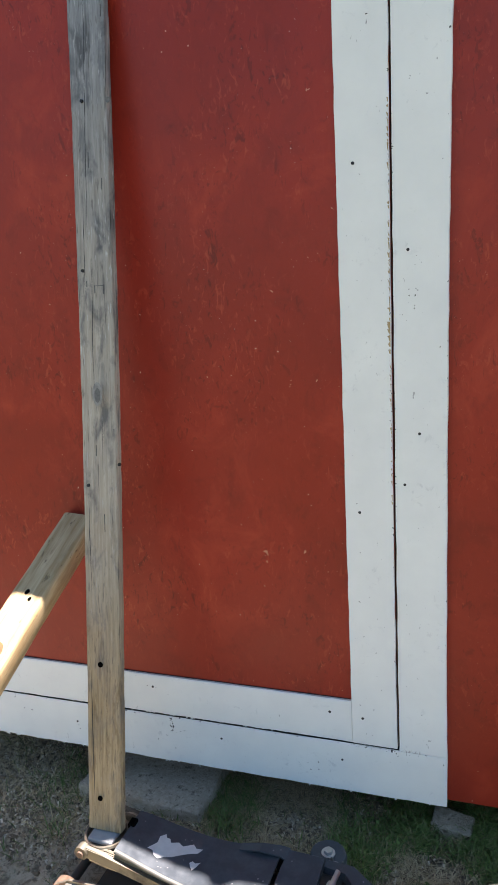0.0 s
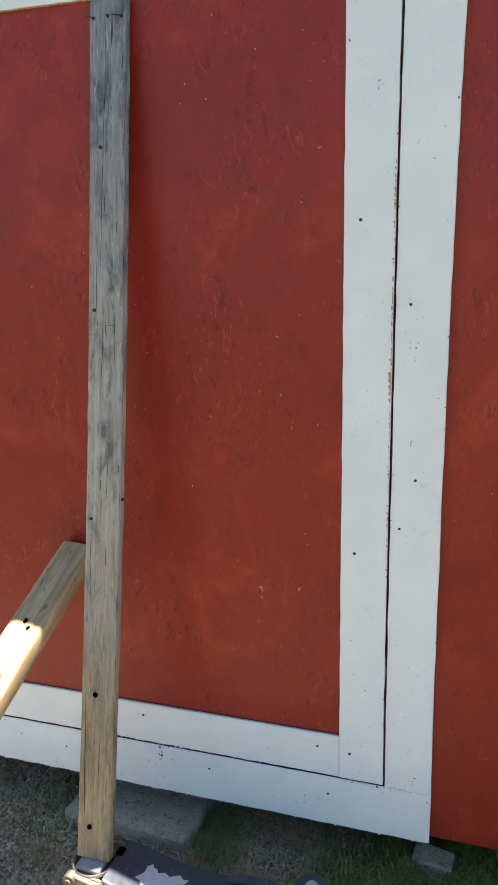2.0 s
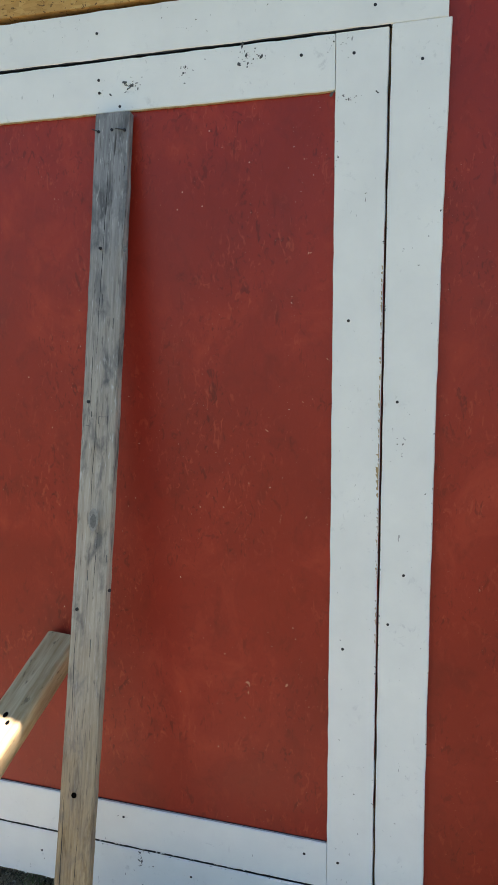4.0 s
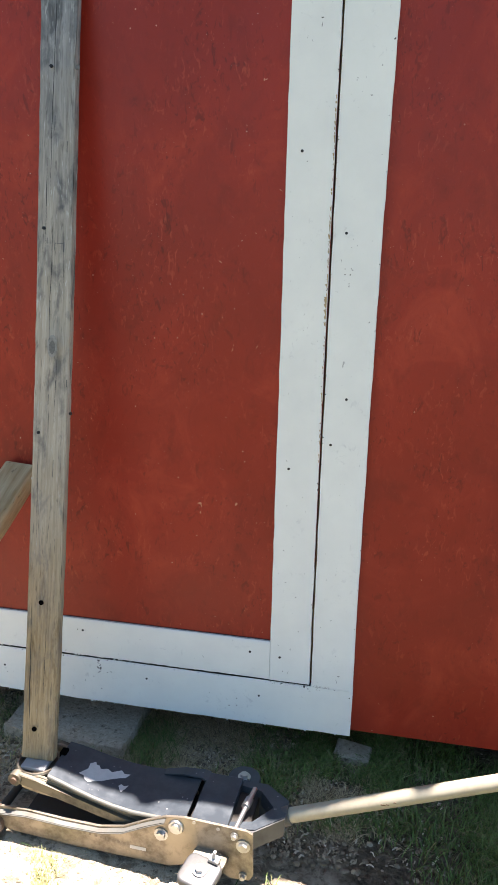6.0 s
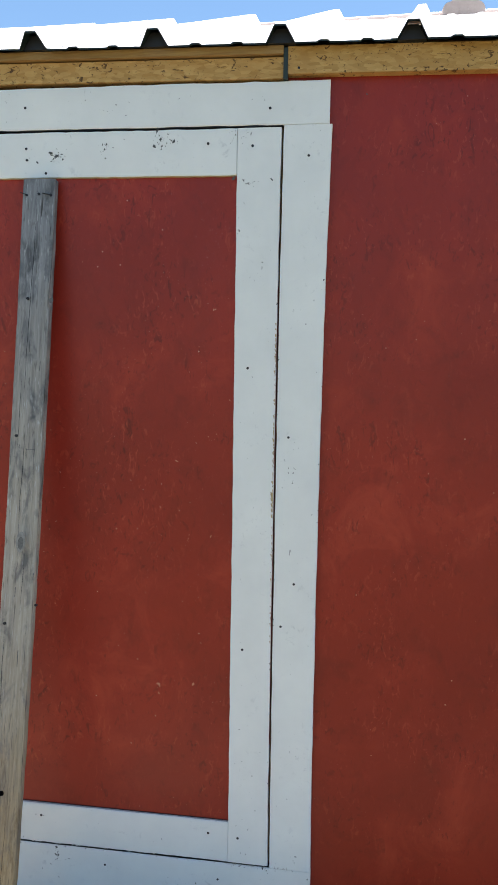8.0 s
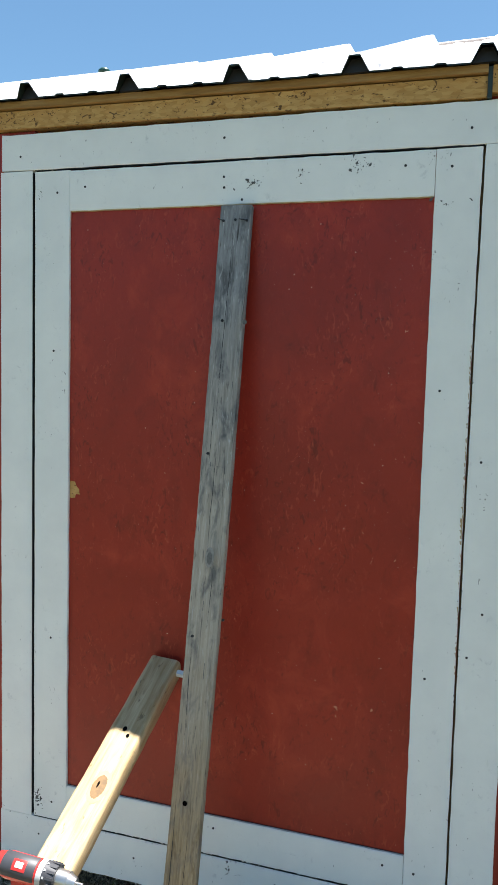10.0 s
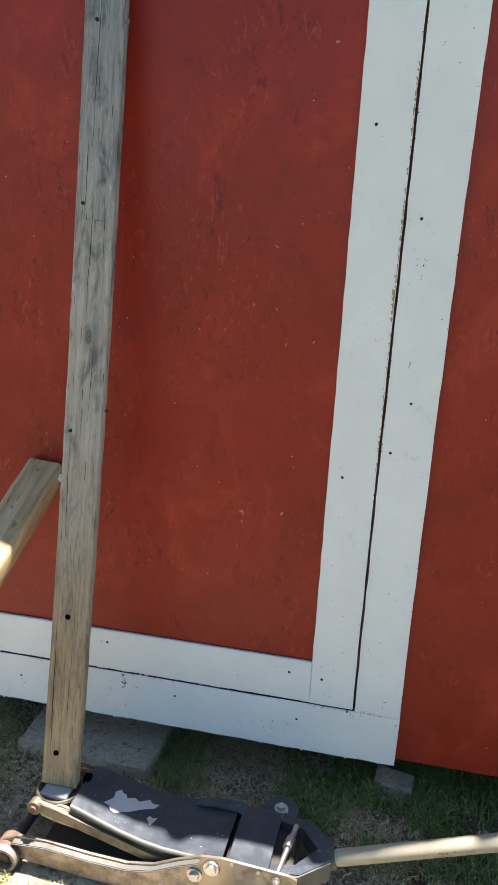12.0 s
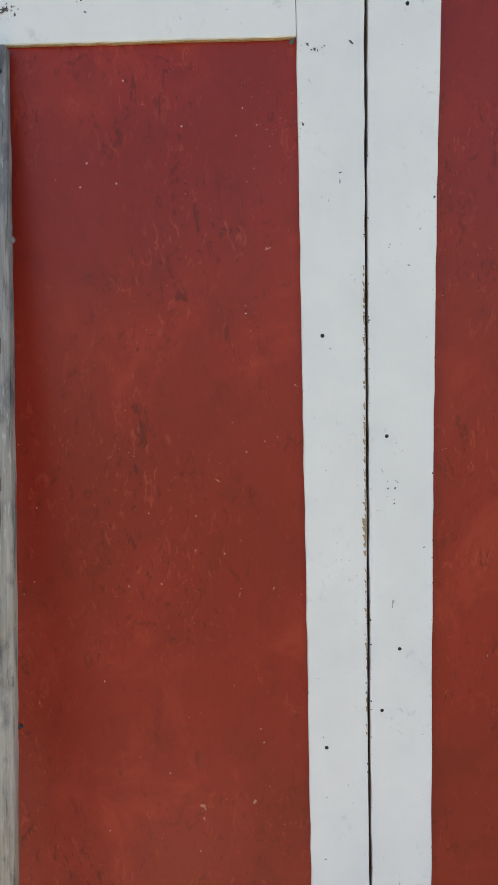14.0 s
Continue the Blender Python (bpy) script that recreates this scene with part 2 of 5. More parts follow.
def dirt_ground():
    k = Nodes("dry_dirt", 0.95, 0, 0.1)
    p = k.coords()
    a = k.noise(p, 6, 6, 0.62)
    b = k.noise(p, 60, 6, 0.72)
    clod = k.noise(k.coords(1, 1, 1, (0, 0, 0), (2, 6, 1)), 26, 5, 0.68, 0.6)
    col = k.mix(k.ramp(a, 0.34, 0.68), (0.44, 0.355, 0.250), (0.66, 0.57, 0.430))
    col = k.mix(k.ramp(b, 0.5, 0.72, 0, 0.6), col, (0.66, 0.57, 0.435))
    col = k.mix(k.ramp(clod, 0.51, 0.41, 0, 0.66), col, (0.130, 0.098, 0.066))
    col = k.mix(k.ramp(b, 0.44, 0.32, 0, 0.66), col, (0.070, 0.052, 0.034))
    moss = k.math("MULTIPLY", k.ramp(k.noise(p, 9, 4), 0.5, 0.66), 0.22)
    col = k.mix(moss, col, (0.105, 0.115, 0.05))
    # darker soil towards +x where grass grows; part of it is painted shade
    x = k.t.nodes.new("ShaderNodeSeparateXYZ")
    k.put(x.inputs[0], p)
    soil_shade = k.ramp(k.math("ADD", x.outputs["X"], k.ramp(k.noise(p, 4, 5), 0.3, 0.7, -0.3, 0.3)), -0.12, 0.30, 0, 0.92)
    col = k.mix(soil_shade, col, k.mix(k.ramp(b, 0.38, 0.66), (0.042, 0.031, 0.019), (0.200, 0.152, 0.100)))
    # unseen ground farther out: lawn colour made up to tune the bounced light
    lawn = k.ramp(k.math("ADD", x.outputs["Y"], k.ramp(k.noise(p, 2.5, 5), 0.3, 0.7, -0.3, 0.3)), -0.85, -1.35)
    ragged = k.ramp(k.noise(p, 2.5, 5), 0.3, 0.7, -0.4, 0.4)
    side = k.math("ABSOLUTE", k.math("ADD", x.outputs["X"], 0.1))
    lawn = k.math("MAXIMUM", lawn, k.ramp(k.math("ADD", side, ragged), 2.3, 2.9))
    lawn = k.math("MAXIMUM", lawn, k.ramp(k.math("ADD", x.outputs["Y"], ragged), 2.2, 2.8))
    col = k.mix(lawn, col, k.mix(k.ramp(k.noise(p, 30, 5, 0.7), 0.35, 0.65), (0.070, 0.068, 0.032), (0.165, 0.145, 0.080)))
    k.bump(clod, 1.0, 0.02)
    k.bump(b, 0.9, 0.010)
    k.bump(k.noise(p, 190, 4, 0.7), 0.7, 0.003)
    return k.done(col)


def blades(name, a, b, c):
    k = Nodes(name, 0.55, 0, 0.3)
    r = k.island()
    col = k.mix(k.ramp(r, 0, 0.7), a, b)
    return k.done(k.mix(k.ramp(r, 0.82, 0.9), col, c))


def concrete():
    k = Nodes("rough_concrete", 0.95, 0, 0.1)
    p = k.coords()
    n = k.noise(p, 70, 6, 0.76)
    broad = k.noise(p, 9, 5, 0.65)
    col = k.mix(k.ramp(n, 0.32, 0.68), (0.36, 0.295, 0.220), (0.59, 0.505, 0.400))
    col = k.mix(k.ramp(broad, 0.48, 0.70, 0, 0.55), col, (0.24, 0.180, 0.115))
    pit = k.ramp(k.noise(k.coords(1, 1, 1, (0.3, 0.2, 0), (3, 1, 2)), 95, 3, 0.6), 0.60, 0.68)
    spot = k.ramp(k.noise(k.coords(1, 1, 1, (0, 0.2, 0.5), (8, 1, 2)), 38, 3, 0.6), 0.62, 0.68)
    col = k.mix(k.math("MULTIPLY", k.math("MAXIMUM", pit, spot), 0.60), col, (0.085, 0.068, 0.052))
    k.bump(n, 1.0, 0.010)
    k.bump(pit, -0.8, 0.006)
    return k.done(col)


def plain(name, colour, rough=0.5, metallic=0.0, vary=0.25, scale=60):
    k = Nodes(name, rough, metallic)
    n = k.noise(k.coords(), scale, 4, 0.6)
    k.bump(n, 0.1, 0.0005)
    return k.done(k.mix(k.ramp(n, 0.3, 0.7, 0, vary), colour, [c * 0.5 for c in colour]))


RED, WHITE, GREY_WOOD, STRAND = red_paint(), white_paint(), weathered_wood(), strand_board()
PINE = pine()
RAW = bare_wood("raw_splintered_wood", (0.52, 0.41, 0.24), (0.30, 0.21, 0.11), 2.0)
STRIP = bare_wood("bare_lumber", (0.42, 0.27, 0.11), (0.26, 0.15, 0.055), 1.0, (1, 14, 14))
RING = plain("tan_grain", (0.42, 0.30, 0.145), 0.6, 0, 0.5, 40)
KNOT = plain("wood_knot", (0.21, 0.112, 0.026), 0.6, 0, 0.9, 70)
ROOF, UNDER = roof_paint(), plain("dark_green_coating", (0.014, 0.028, 0.022), 0.5)
TAUPE, GREEN = plain("taupe_metal_trim", (0.40, 0.33, 0.29), 0.5), plain("dark_green_bump", (0.01, 0.06, 0.05), 0.4)
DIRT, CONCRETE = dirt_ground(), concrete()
GRASS = blades("shaded_grass", (0.040, 0.080, 0.015), (0.165, 0.240, 0.062), (0.26, 0.22, 0.11))
DRY = blades("dry_grass", (0.22, 0.24, 0.07), (0.38, 0.37, 0.14), (0.5, 0.43, 0.22))
STRAW = blades("dry_straw", (0.30, 0.225, 0.12), (0.60, 0.48, 0.29), (0.13, 0.09, 0.05))
LITTER = blades("dead_leaf_bits", (0.070, 0.048, 0.028), (0.42, 0.33, 0.22), (0.66, 0.58, 0.44))
CLOD = blades("soil_clods", (0.100, 0.075, 0.048), (0.27, 0.21, 0.14), (0.40, 0.325, 0.225))
STONE = blades("small_stones", (0.16, 0.125, 0.085), (0.28, 0.225, 0.16), (0.34, 0.29, 0.22))
GREY_PAD = plain("pale_grey_pad", (0.34, 0.345, 0.35), 0.6)
# near-black, also on the strips that darken gaps and rib hollows
SCREW = plain("dark_screw_steel", (0.025, 0.026, 0.03), 0.55, 0.4)
PALE = plain("pale_scuffed_paint", (0.50, 0.21, 0.14), 0.7)
EDGE = plain("dull_grey_paint", (0.52, 0.50, 0.49), 0.7, 0, 0.8, 90)
KNOT_GREY = plain("grey_knot", (0.17, 0.165, 0.155), 0.8, 0, 0.7, 150)
SPECK = plain("white_paint_specks", (0.72, 0.55, 0.47), 0.7)
CHIP = plain("grey_bare_spots", (0.085, 0.088, 0.09), 0.8)
PLATE = metal("dirty_champagne_steel", (0.36, 0.315, 0.25), 0.40, 0.8, (0.11, 0.078, 0.048), 0.65, 30)
STEEL = metal("bright_steel", (0.55, 0.545, 0.53), 0.33, 0.9, (0.25, 0.2, 0.14), 0.25)
LIP = metal("worn_grey_steel", (0.17, 0.168, 0.148), 0.55, 0.4, (0.15, 0.125, 0.09), 0.5, 90)
RUST = metal("rusty_iron", (0.20, 0.130, 0.088), 0.75, 0.3, (0.09, 0.05, 0.03), 0.7)
ROLLER = metal("worn_roller_iron", (0.30, 0.245, 0.205), 0.6, 0.4, (0.12, 0.08, 0.05), 0.6)
DULL = metal("dull_brown_steel", (0.20, 0.178, 0.135), 0.55, 0.7, (0.06, 0.045, 0.035), 0.6)
GALV = metal("grey_zinc_steel", (0.125, 0.125, 0.123), 0.5, 0.5, (0.10, 0.085, 0.065), 0.45)
HOLE = Nodes("black_hole", 1.0, 0, 0.0).done((0.003, 0.003, 0.003))
BLACK, SMUT = black_paint(), metal("greasy_dark_steel", (0.06, 0.058, 0.055), 0.5, 0.6)
CREAM = metal("cream_enamel_tube", (0.42, 0.375, 0.275), 0.32, 0.15, (0.25, 0.2, 0.14), 0.35)
STICKER = plain("worn_grey_sticker", (0.58, 0.57, 0.545), 0.6)
LETTER = plain("dark_marking", (0.20, 0.165, 0.12), 0.6)
TOOL_RED, TOOL_GREY = plain("red_plastic", (0.52, 0.03, 0.025), 0.4), plain("charcoal_plastic", (0.05, 0.05, 0.055), 0.5)
TOOL_PALE = plain("pale_grey_plastic", (0.5, 0.5, 0.48), 0.45)
INSIDE = bare_wood("shed_lumber", (0.40, 0.28, 0.15), (0.28, 0.18, 0.09), 1.0)


# ---- builders ----
def box(bm, x0, x1, y0, y1, z0, z1, bevel=0.0):
    """An upright box; bevel rounds its edges."""
    made = bmesh.ops.create_cube(bm, size=1)["verts"]
    for v in made:
        v.co = ((x0 + x1) / 2 + v.co.x * (x1 - x0), (y0 + y1) / 2 + v.co.y * (y1 - y0), (z0 + z1) / 2 + v.co.z * (z1 - z0))
    if bevel:
        edges = list({e for v in made for e in v.link_edges})
        bmesh.ops.bevel(bm, geom=edges, offset=bevel, segments=2, affect="EDGES", profile=0.5)
    return bm


def rod(bm, a, b, r, r2=None, sides=20, cap=True):
    """A cylinder or cone from a to b."""
    a, b = Vector(a), Vector(b)
    turn = (b - a).to_track_quat("Z", "Y").to_matrix().to_4x4()
    bmesh.ops.create_cone(bm, cap_ends=cap, segments=sides, radius1=r, radius2=r if r2 is None else r2, depth=(b - a).length,
                          matrix=Matrix.Translation((a + b) / 2) @ turn)
    return bm


def slab(bm, outline, v0, v1, axis="y"):
    """A flat outline of (u, w) drawn out along y from v0 to v1."""
    put = (lambda u, w, v: (u, v, w)) if axis == "y" else (lambda u, w, v: (u, w, v))
    rings = [[bm.verts.new(put(u, w, v)) for u, w in outline] for v in (v0, v1)]
    n = len(outline)
    bm.faces.new(rings[0])
    bm.faces.new(rings[1][::-1])
    for i in range(n):
        bm.faces.new((rings[0][i], rings[1][i], rings[1][(i + 1) % n], rings[0][(i + 1) % n]))
    return bm


def strip(bm, line, half0, half1, thick, centre=0.0):
    """A plate bent along (u, w) points, from half-width half0 to half1 across y."""
    n = len(line)
    rows = []
    for i, (u, w) in enumerate(line):
        h = half0 + (half1 - half0) * i / (n - 1)
        rows.append([bm.verts.new((u, centre + s * h, w + d)) for s, d in ((-1, 0), (1, 0), (1, -thick), (-1, -thick))])
    for a, b in zip(rows, rows[1:]):
        for i in range(4):
            bm.faces.new((a[i], b[i], b[(i + 1) % 4], a[(i + 1) % 4]))
    bm.faces.new(rows[0])
    bm.faces.new(rows[-1][::-1])
    return bm


def mesh_of(name, bm, material, smooth=False):
    bmesh.ops.recalc_face_normals(bm, faces=bm.faces)
    me = bpy.data.meshes.new(name)
    bm.to_mesh(me)
    bm.free()
    me.materials.append(material)
    if smooth:
        me.shade_smooth()
        me.set_sharp_from_angle(angle=radians(40))
    return me


def thing(name, place, label="", category="", group="", kind=""):
    """An empty at a thing's base; place is a pose."""
    ob = new(name)
    ob.empty_display_size = 0.05
    ob.matrix_basis = place
    return tagged(ob, label, category, group, kind)


def part(name, bm, material, parent, label="", smooth=False, kind=""):
    """A bmesh in its thing's own coordinates, linked as one mesh under it."""
    ob = new(name, mesh_of(name, bm, material, smooth))
    ob.parent = parent
    return tagged(ob, label, kind=kind)


def single(name, bm, material, label="", category="", kind="", group="", place=None, smooth=False):
    ob = new(name, mesh_of(name, bm, material, smooth))
    if place is not None:
        ob.matrix_basis = place
    return tagged(ob, label, category, group, kind)


def B():
    return bmesh.new()


def board(x0, x1, z0, z1, y0=0.0, y1=0.018, rise=0.0, wave=0.0008, seed=0, flare=0.0, bow0=0.0, bow1=0.0):
    """A planed board with eased, slightly uneven edges; rise lifts its left end, bow0 and bow1 bend an upright one's two edges."""
    bm = B()
    long_x = (x1 - x0) > (z1 - z0)
    n = 48
    rng = random.Random(seed)
    rows = []
    for i in range(n + 1):
        f = i / n
        ja, jb = rng.uniform(-wave, wave), rng.uniform(-wave, wave)
        if long_x:
            x = x0 + (x1 - x0) * f
            up = rise * (1 - f)
            ring = [(x, z0 + up + ja), (x, z1 + up + jb)]
        else:
            z = z0 + (z1 - z0) * f
            arch = (4 * f * (1 - f)) ** 0.7
            ring = [(x0 + ja + bow0 * arch, z), (x1 + jb + flare * f ** 4 + bow1 * arch, z)]
        (ax, az), (bx, bz) = ring
        e = 0.0016
        if long_x:
            pts = [(ax, y1, az), (ax, y0 + e, az), (ax, y0, az + e), (bx, y0, bz - e), (bx, y0 + e, bz), (bx, y1, bz)]
        else:
            pts = [(ax, y1, az), (ax, y0 + e, az), (ax + e, y0, az), (bx - e, y0, bz), (bx, y0 + e, bz), (bx, y1, bz)]
        rows.append([bm.verts.new(p) for p in pts])
    for a, b in zip(rows, rows[1:]):
        for i in range(6):
            bm.faces.new((a[i], b[i], b[(i + 1) % 6], a[(i + 1) % 6]))
    bm.faces.new(rows[0])
    bm.faces.new(rows[-1][::-1])
    return bm


def screw_mesh():
    bm = B()
    rod(bm, (0, 0.004, 0), (0, -0.0006, 0), 0.0042, 0.0034, 10)
    rod(bm, (0, -0.0004, 0), (0, -0.0009, 0), 0.0016, 0.0016, 6)
    return mesh_of("screw", bm, SCREW)


SCREW_MESH = screw_mesh()


def screws(parent, spots, y=0.0, size=1.0):
    for x, z in spots:
        ob = new("screw", SCREW_MESH)
        ob.parent = parent
        ob.location, ob.scale = (x, y, z), (size, 1, size)


def flakes(parent, spots, material, y, seed, name="bare_spots"):
    """Small ragged bare spots in the paint: (x, z, spread x, spread z, count, size)."""
    rng = random.Random(seed)
    bm = B()
    for x, z, sx, sz, count, size in spots:
        for _ in range(count if size > 0.0021 else count // 2):
            cx, cz = x + rng.gauss(0, sx), z + rng.gauss(0, sz)
            a, s = rng.uniform(0, 3.14), size * min(1.6, 0.18 + rng.expovariate(2.2))
            long, thin = s * rng.uniform(0.6, 1.5), s * rng.uniform(0.3, 0.8)
            ring = []
            for k in range(9):
                t = k / 9 * 6.283
                q = rng.uniform(0.45, 1.25)
                u, w = long * math.cos(t) * q, thin * math.sin(t) * q
                ring.append(bm.verts.new((cx + u * math.cos(a) - w * math.sin(a), y - 0.0003 - 0.000006 * len(bm.faces), cz + u * math.sin(a) + w * math.cos(a))))
            bm.faces.new(ring)
    return part(name, bm, material, parent, kind="stuff")


# ---- ground ----
def ground_height(x, y):
    h = 0.010 * noise.noise((x * 2.3, y * 2.3, 0.3)) + 0.006 * noise.noise((x * 9, y * 9, 4.1)) + 0.0045 * noise.noise((x * 24, y * 24, 1.7)) + 0.002 * noise.noise((x * 47, y * 47, 6.7))
    near = max(0.0, 1 - max(abs(x + 0.2) / 6, abs(y + 0.3) / 6))
    return h * min(1.0, near * 2) - 0.004


def ticks(a, b, step, far):
    inner = [a + i * step for i in range(int(round((b - a) / step)) + 1)]
    out, d, e = [], step * 2, 0.0
    while e < far:
        e += d
        d *= 1.5
        out.append(e)
    return [a - e for e in reversed(out)] + inner + [b + e for e in out]


def ground():
    xs, ys = ticks(-1.6, 1.4, 0.016, 900), ticks(-1.2, 0.5, 0.016, 900)
    verts = [(x, y, ground_height(x, y)) for y in ys for x in xs]
    n = len(xs)
    faces = [(j * n + i, j * n + i + 1, (j + 1) * n + i + 1, (j + 1) * n + i) for j in range(len(ys) - 1) for i in range(n - 1)]
    me = bpy.data.meshes.new("ground")
    me.from_pydata(verts, [], faces)
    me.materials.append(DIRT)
    me.shade_smooth()
    tagged(new("ground", me), "bare dry dirt yard with patchy grass", "ground", kind="structure")


ground()

# ---- shed ----
X0, X1, DEEP = -2.1, 2.3, 2.0
FACE = 0.018  # front of the red sheets; the white boards stand proud of it, out to y = 0
SHEET = 0.009  # front of the door's own sheet
DOOR = (-1.129, 0.112, 0.271, 2.212)


def red_sheet(boxes):
    bm = B()
    for b in boxes:
        box(bm, *b)
    return bm


wall = red_sheet([(X0, -1.140, FACE, 0.10, 0.142, 2.34), (0.1195, X1, FACE, 0.10, 0.135, 2.335), (-1.133, 0.116, 0.034, 0.035, 2.222, 2.335),
                  (-1.133, 0.116, 0.030, 0.035, 0.148, 0.262)])
front = single("wall_front", wall, RED, "barn-red painted sheet wall of a small shed", "wall", "structure")
single("wall_back", box(B(), X0, X1, DEEP - 0.1, DEEP, 0.148, 2.33), RED, "barn-red painted sheet wall behind the shed", "wall", "structure")
for name, a, b in (("wall_left", X0, X0 + 0.1), ("wall_right", X1 - 0.1, X1)):
    bm = slab(B(), [(0.102, 0.148), (DEEP - 0.102, 0.148), (DEEP - 0.102, 2.33), (1.0, 2.80), (0.102, 2.33)], a, b)
    for v in bm.verts:
        v.co = (v.co.y, v.co.x, v.co.z)
    single(name, bm, RED, "barn-red painted gable wall of the shed", "wall", "structure")
single("floor", box(B(), X0 + 0.1, X1 - 0.1, 0.102, DEEP - 0.102, 0.15, 0.26), INSIDE, "bare wooden floor deck under the shed", "floor", "structure")
skids = [single("skid_beam", box(B(), X0, X1, y, y + 0.09, 0.0, 0.149, 0.004), INSIDE, "dark wooden skid beam under the shed floor", "beam",
                group="skid beams under the shed") for y in (0.55, 1.4)]

# unseen lumber added behind the gaps to keep light from leaking through
blockers = thing("gap_blocker", pose(0, 0, 0), "unseen lumber added to block light in the door gaps", "door frame", kind="structure")
for b in ((0.085, 0.118, 0.036, 0.12, 0.24, 2.26), (-1.135, -1.10, 0.036, 0.12, 0.24, 2.26), (-1.10, 0.085, 0.036, 0.12, 2.18, 2.26), (-1.10, 0.085, 0.036, 0.12, 0.24, 0.30)):
    part("blocker", box(B(), *b), INSIDE, blockers)
part("back_blocker", box(B(), -1.10, 0.085, 0.05, 0.06, 0.30, 2.18), INSIDE, blockers, "unseen backing added to keep light out")

# the door
door = thing("door_1", pose(0, 0, 0), "closed red shed door framed with white painted boards", "door", kind="structure")
dx0, dx1, dz0, dz1 = DOOR
part("panel", box(B(), dx0 + 0.004, dx1 - 0.004, SHEET, 0.032, dz0 + 0.004, dz1 - 0.004), RED, door, "barn-red painted door sheet")
right_stile = part("stile", board(0.0, dx1 - 0.002, dz0, dz1, seed=1, bow1=-0.0030), WHITE, door, "white board with splintered bare edge")
left_stile = part("stile", board(dx0, -1.015, dz0, dz1 + 0.006, seed=2), WHITE, door)
top_rail = part("rail", board(-1.0145, -0.0005, 2.0995, dz1, y0=0.0006, rise=0.0045, seed=3), WHITE, door, "white board with black flaked spots")
low_rail = part("rail", board(-1.0145, -0.0005, dz0, 0.386, y0=0.0006, seed=4), WHITE, door)
part("top_edge", box(B(), -1.013, -0.002, 0.0030, 0.0088, 0.3858, 0.3868), EDGE, low_rail, "grey upper edge")
# dark strip paints the shaded gap where the sheet meets the rail
part("gap_line", board(-1.013, -0.002, 0.3868, 0.3879, y0=0.0076, y1=0.0088, wave=0.0004, seed=44), SCREW, low_rail, "dark line at the sheet's foot")
screws(right_stile, [(0.039, 2.169), (0.035, 1.622), (0.032, 0.878), (0.027, 0.343)])
screws(left_stile, [(-1.055, 2.157), (-1.065, 1.706), (-1.071, 0.844), (-1.066, 0.325)])
screws(top_rail, [(-0.966, 2.169), (-0.55, 2.175), (-0.073, 2.177), (-0.549, 2.147), (-0.498, 2.113)], 0.0006)
screws(low_rail, [(-0.537, 0.351), (-0.055, 0.349)], 0.0006)
flakes(top_rail, [(-0.192, 2.186, 0.016, 0.010, 40, 0.0034), (-0.336, 2.176, 0.010, 0.016, 14, 0.003), (-0.462, 2.156, 0.013, 0.007, 26, 0.0042),
                  (-0.53, 2.155, 0.01, 0.012, 6, 0.003), (-0.012, 2.195, 0.006, 0.012, 8, 0.003), (-0.1, 2.15, 0.03, 0.02, 6, 0.002), (-0.8, 2.18, 0.1, 0.02, 5, 0.0016)], CHIP, 0.0006, 5)
flakes(right_stile, [(0.034, 2.082, 0.018, 0.006, 16, 0.0034), (0.006, 1.978, 0.003, 0.014, 8, 0.003), (0.022, 2.19, 0.006, 0.01, 8, 0.0028),
                     (0.055, 1.2, 0.03, 0.5, 26, 0.0016), (0.085, 1.05, 0.012, 0.3, 12, 0.0018), (0.04, 1.46, 0.008, 0.04, 8, 0.0016),
                     (0.03, 0.30, 0.03, 0.014, 10, 0.0018), (0.07, 1.80, 0.02, 0.15, 8, 0.0018), (0.1062, 1.2, 0.0006, 0.4, 120, 0.0015), (0.107, 1.3, 0.003, 0.12, 50, 0.0013), (0.05, 0.6, 0.03, 0.2, 40, 0.0017)], CHIP, 0.0, 6)
flakes(left_stile, [(-1.112, 0.330, 0.009, 0.02, 60, 0.0036), (-1.115, 2.15, 0.008, 0.015, 12, 0.0028), (-1.07, 1.3, 0.02, 0.4, 14, 0.0014), (-1.127, 1.9, 0.0015, 0.12, 12, 0.0022)], CHIP, 0.0, 7)
flakes(low_rail, [(-0.5, 0.33, 0.3, 0.02, 10, 0.0014), (-0.534, 0.3505, 0.012, 0.0006, 4, 0.0022)], CHIP, 0.0006, 8)
pale = [(-0.197, 0.752, 0.0035, 0.009, 11, 0.0034), (-0.115, 1.172, 0.004, 0.012, 4, 0.0035), (-0.1, 0.769, 0.002, 0.003, 2, 0.004), (-0.316, 1.187, 0.0005, 0.0005, 1, 0.004),
        (-0.07, 1.438, 0.02, 0.006, 7, 0.003), (-0.152, 1.376, 0.002, 0.002, 1, 0.003), (-0.67, 1.90, 0.008, 0.012, 4, 0.004), (-0.053, 1.77, 0.004, 0.001, 2, 0.004),
        (-0.36, 1.43, 0.2, 0.4, 26, 0.0016), (-0.08, 1.2, 0.05, 0.5, 30, 0.0017), (-0.7, 1.4, 0.2, 0.4, 18, 0.0016), (-0.05, 2.02, 0.03, 0.05, 22, 0.0015)]
flakes(door, pale, PALE, SHEET, 71, "paint_scuffs")
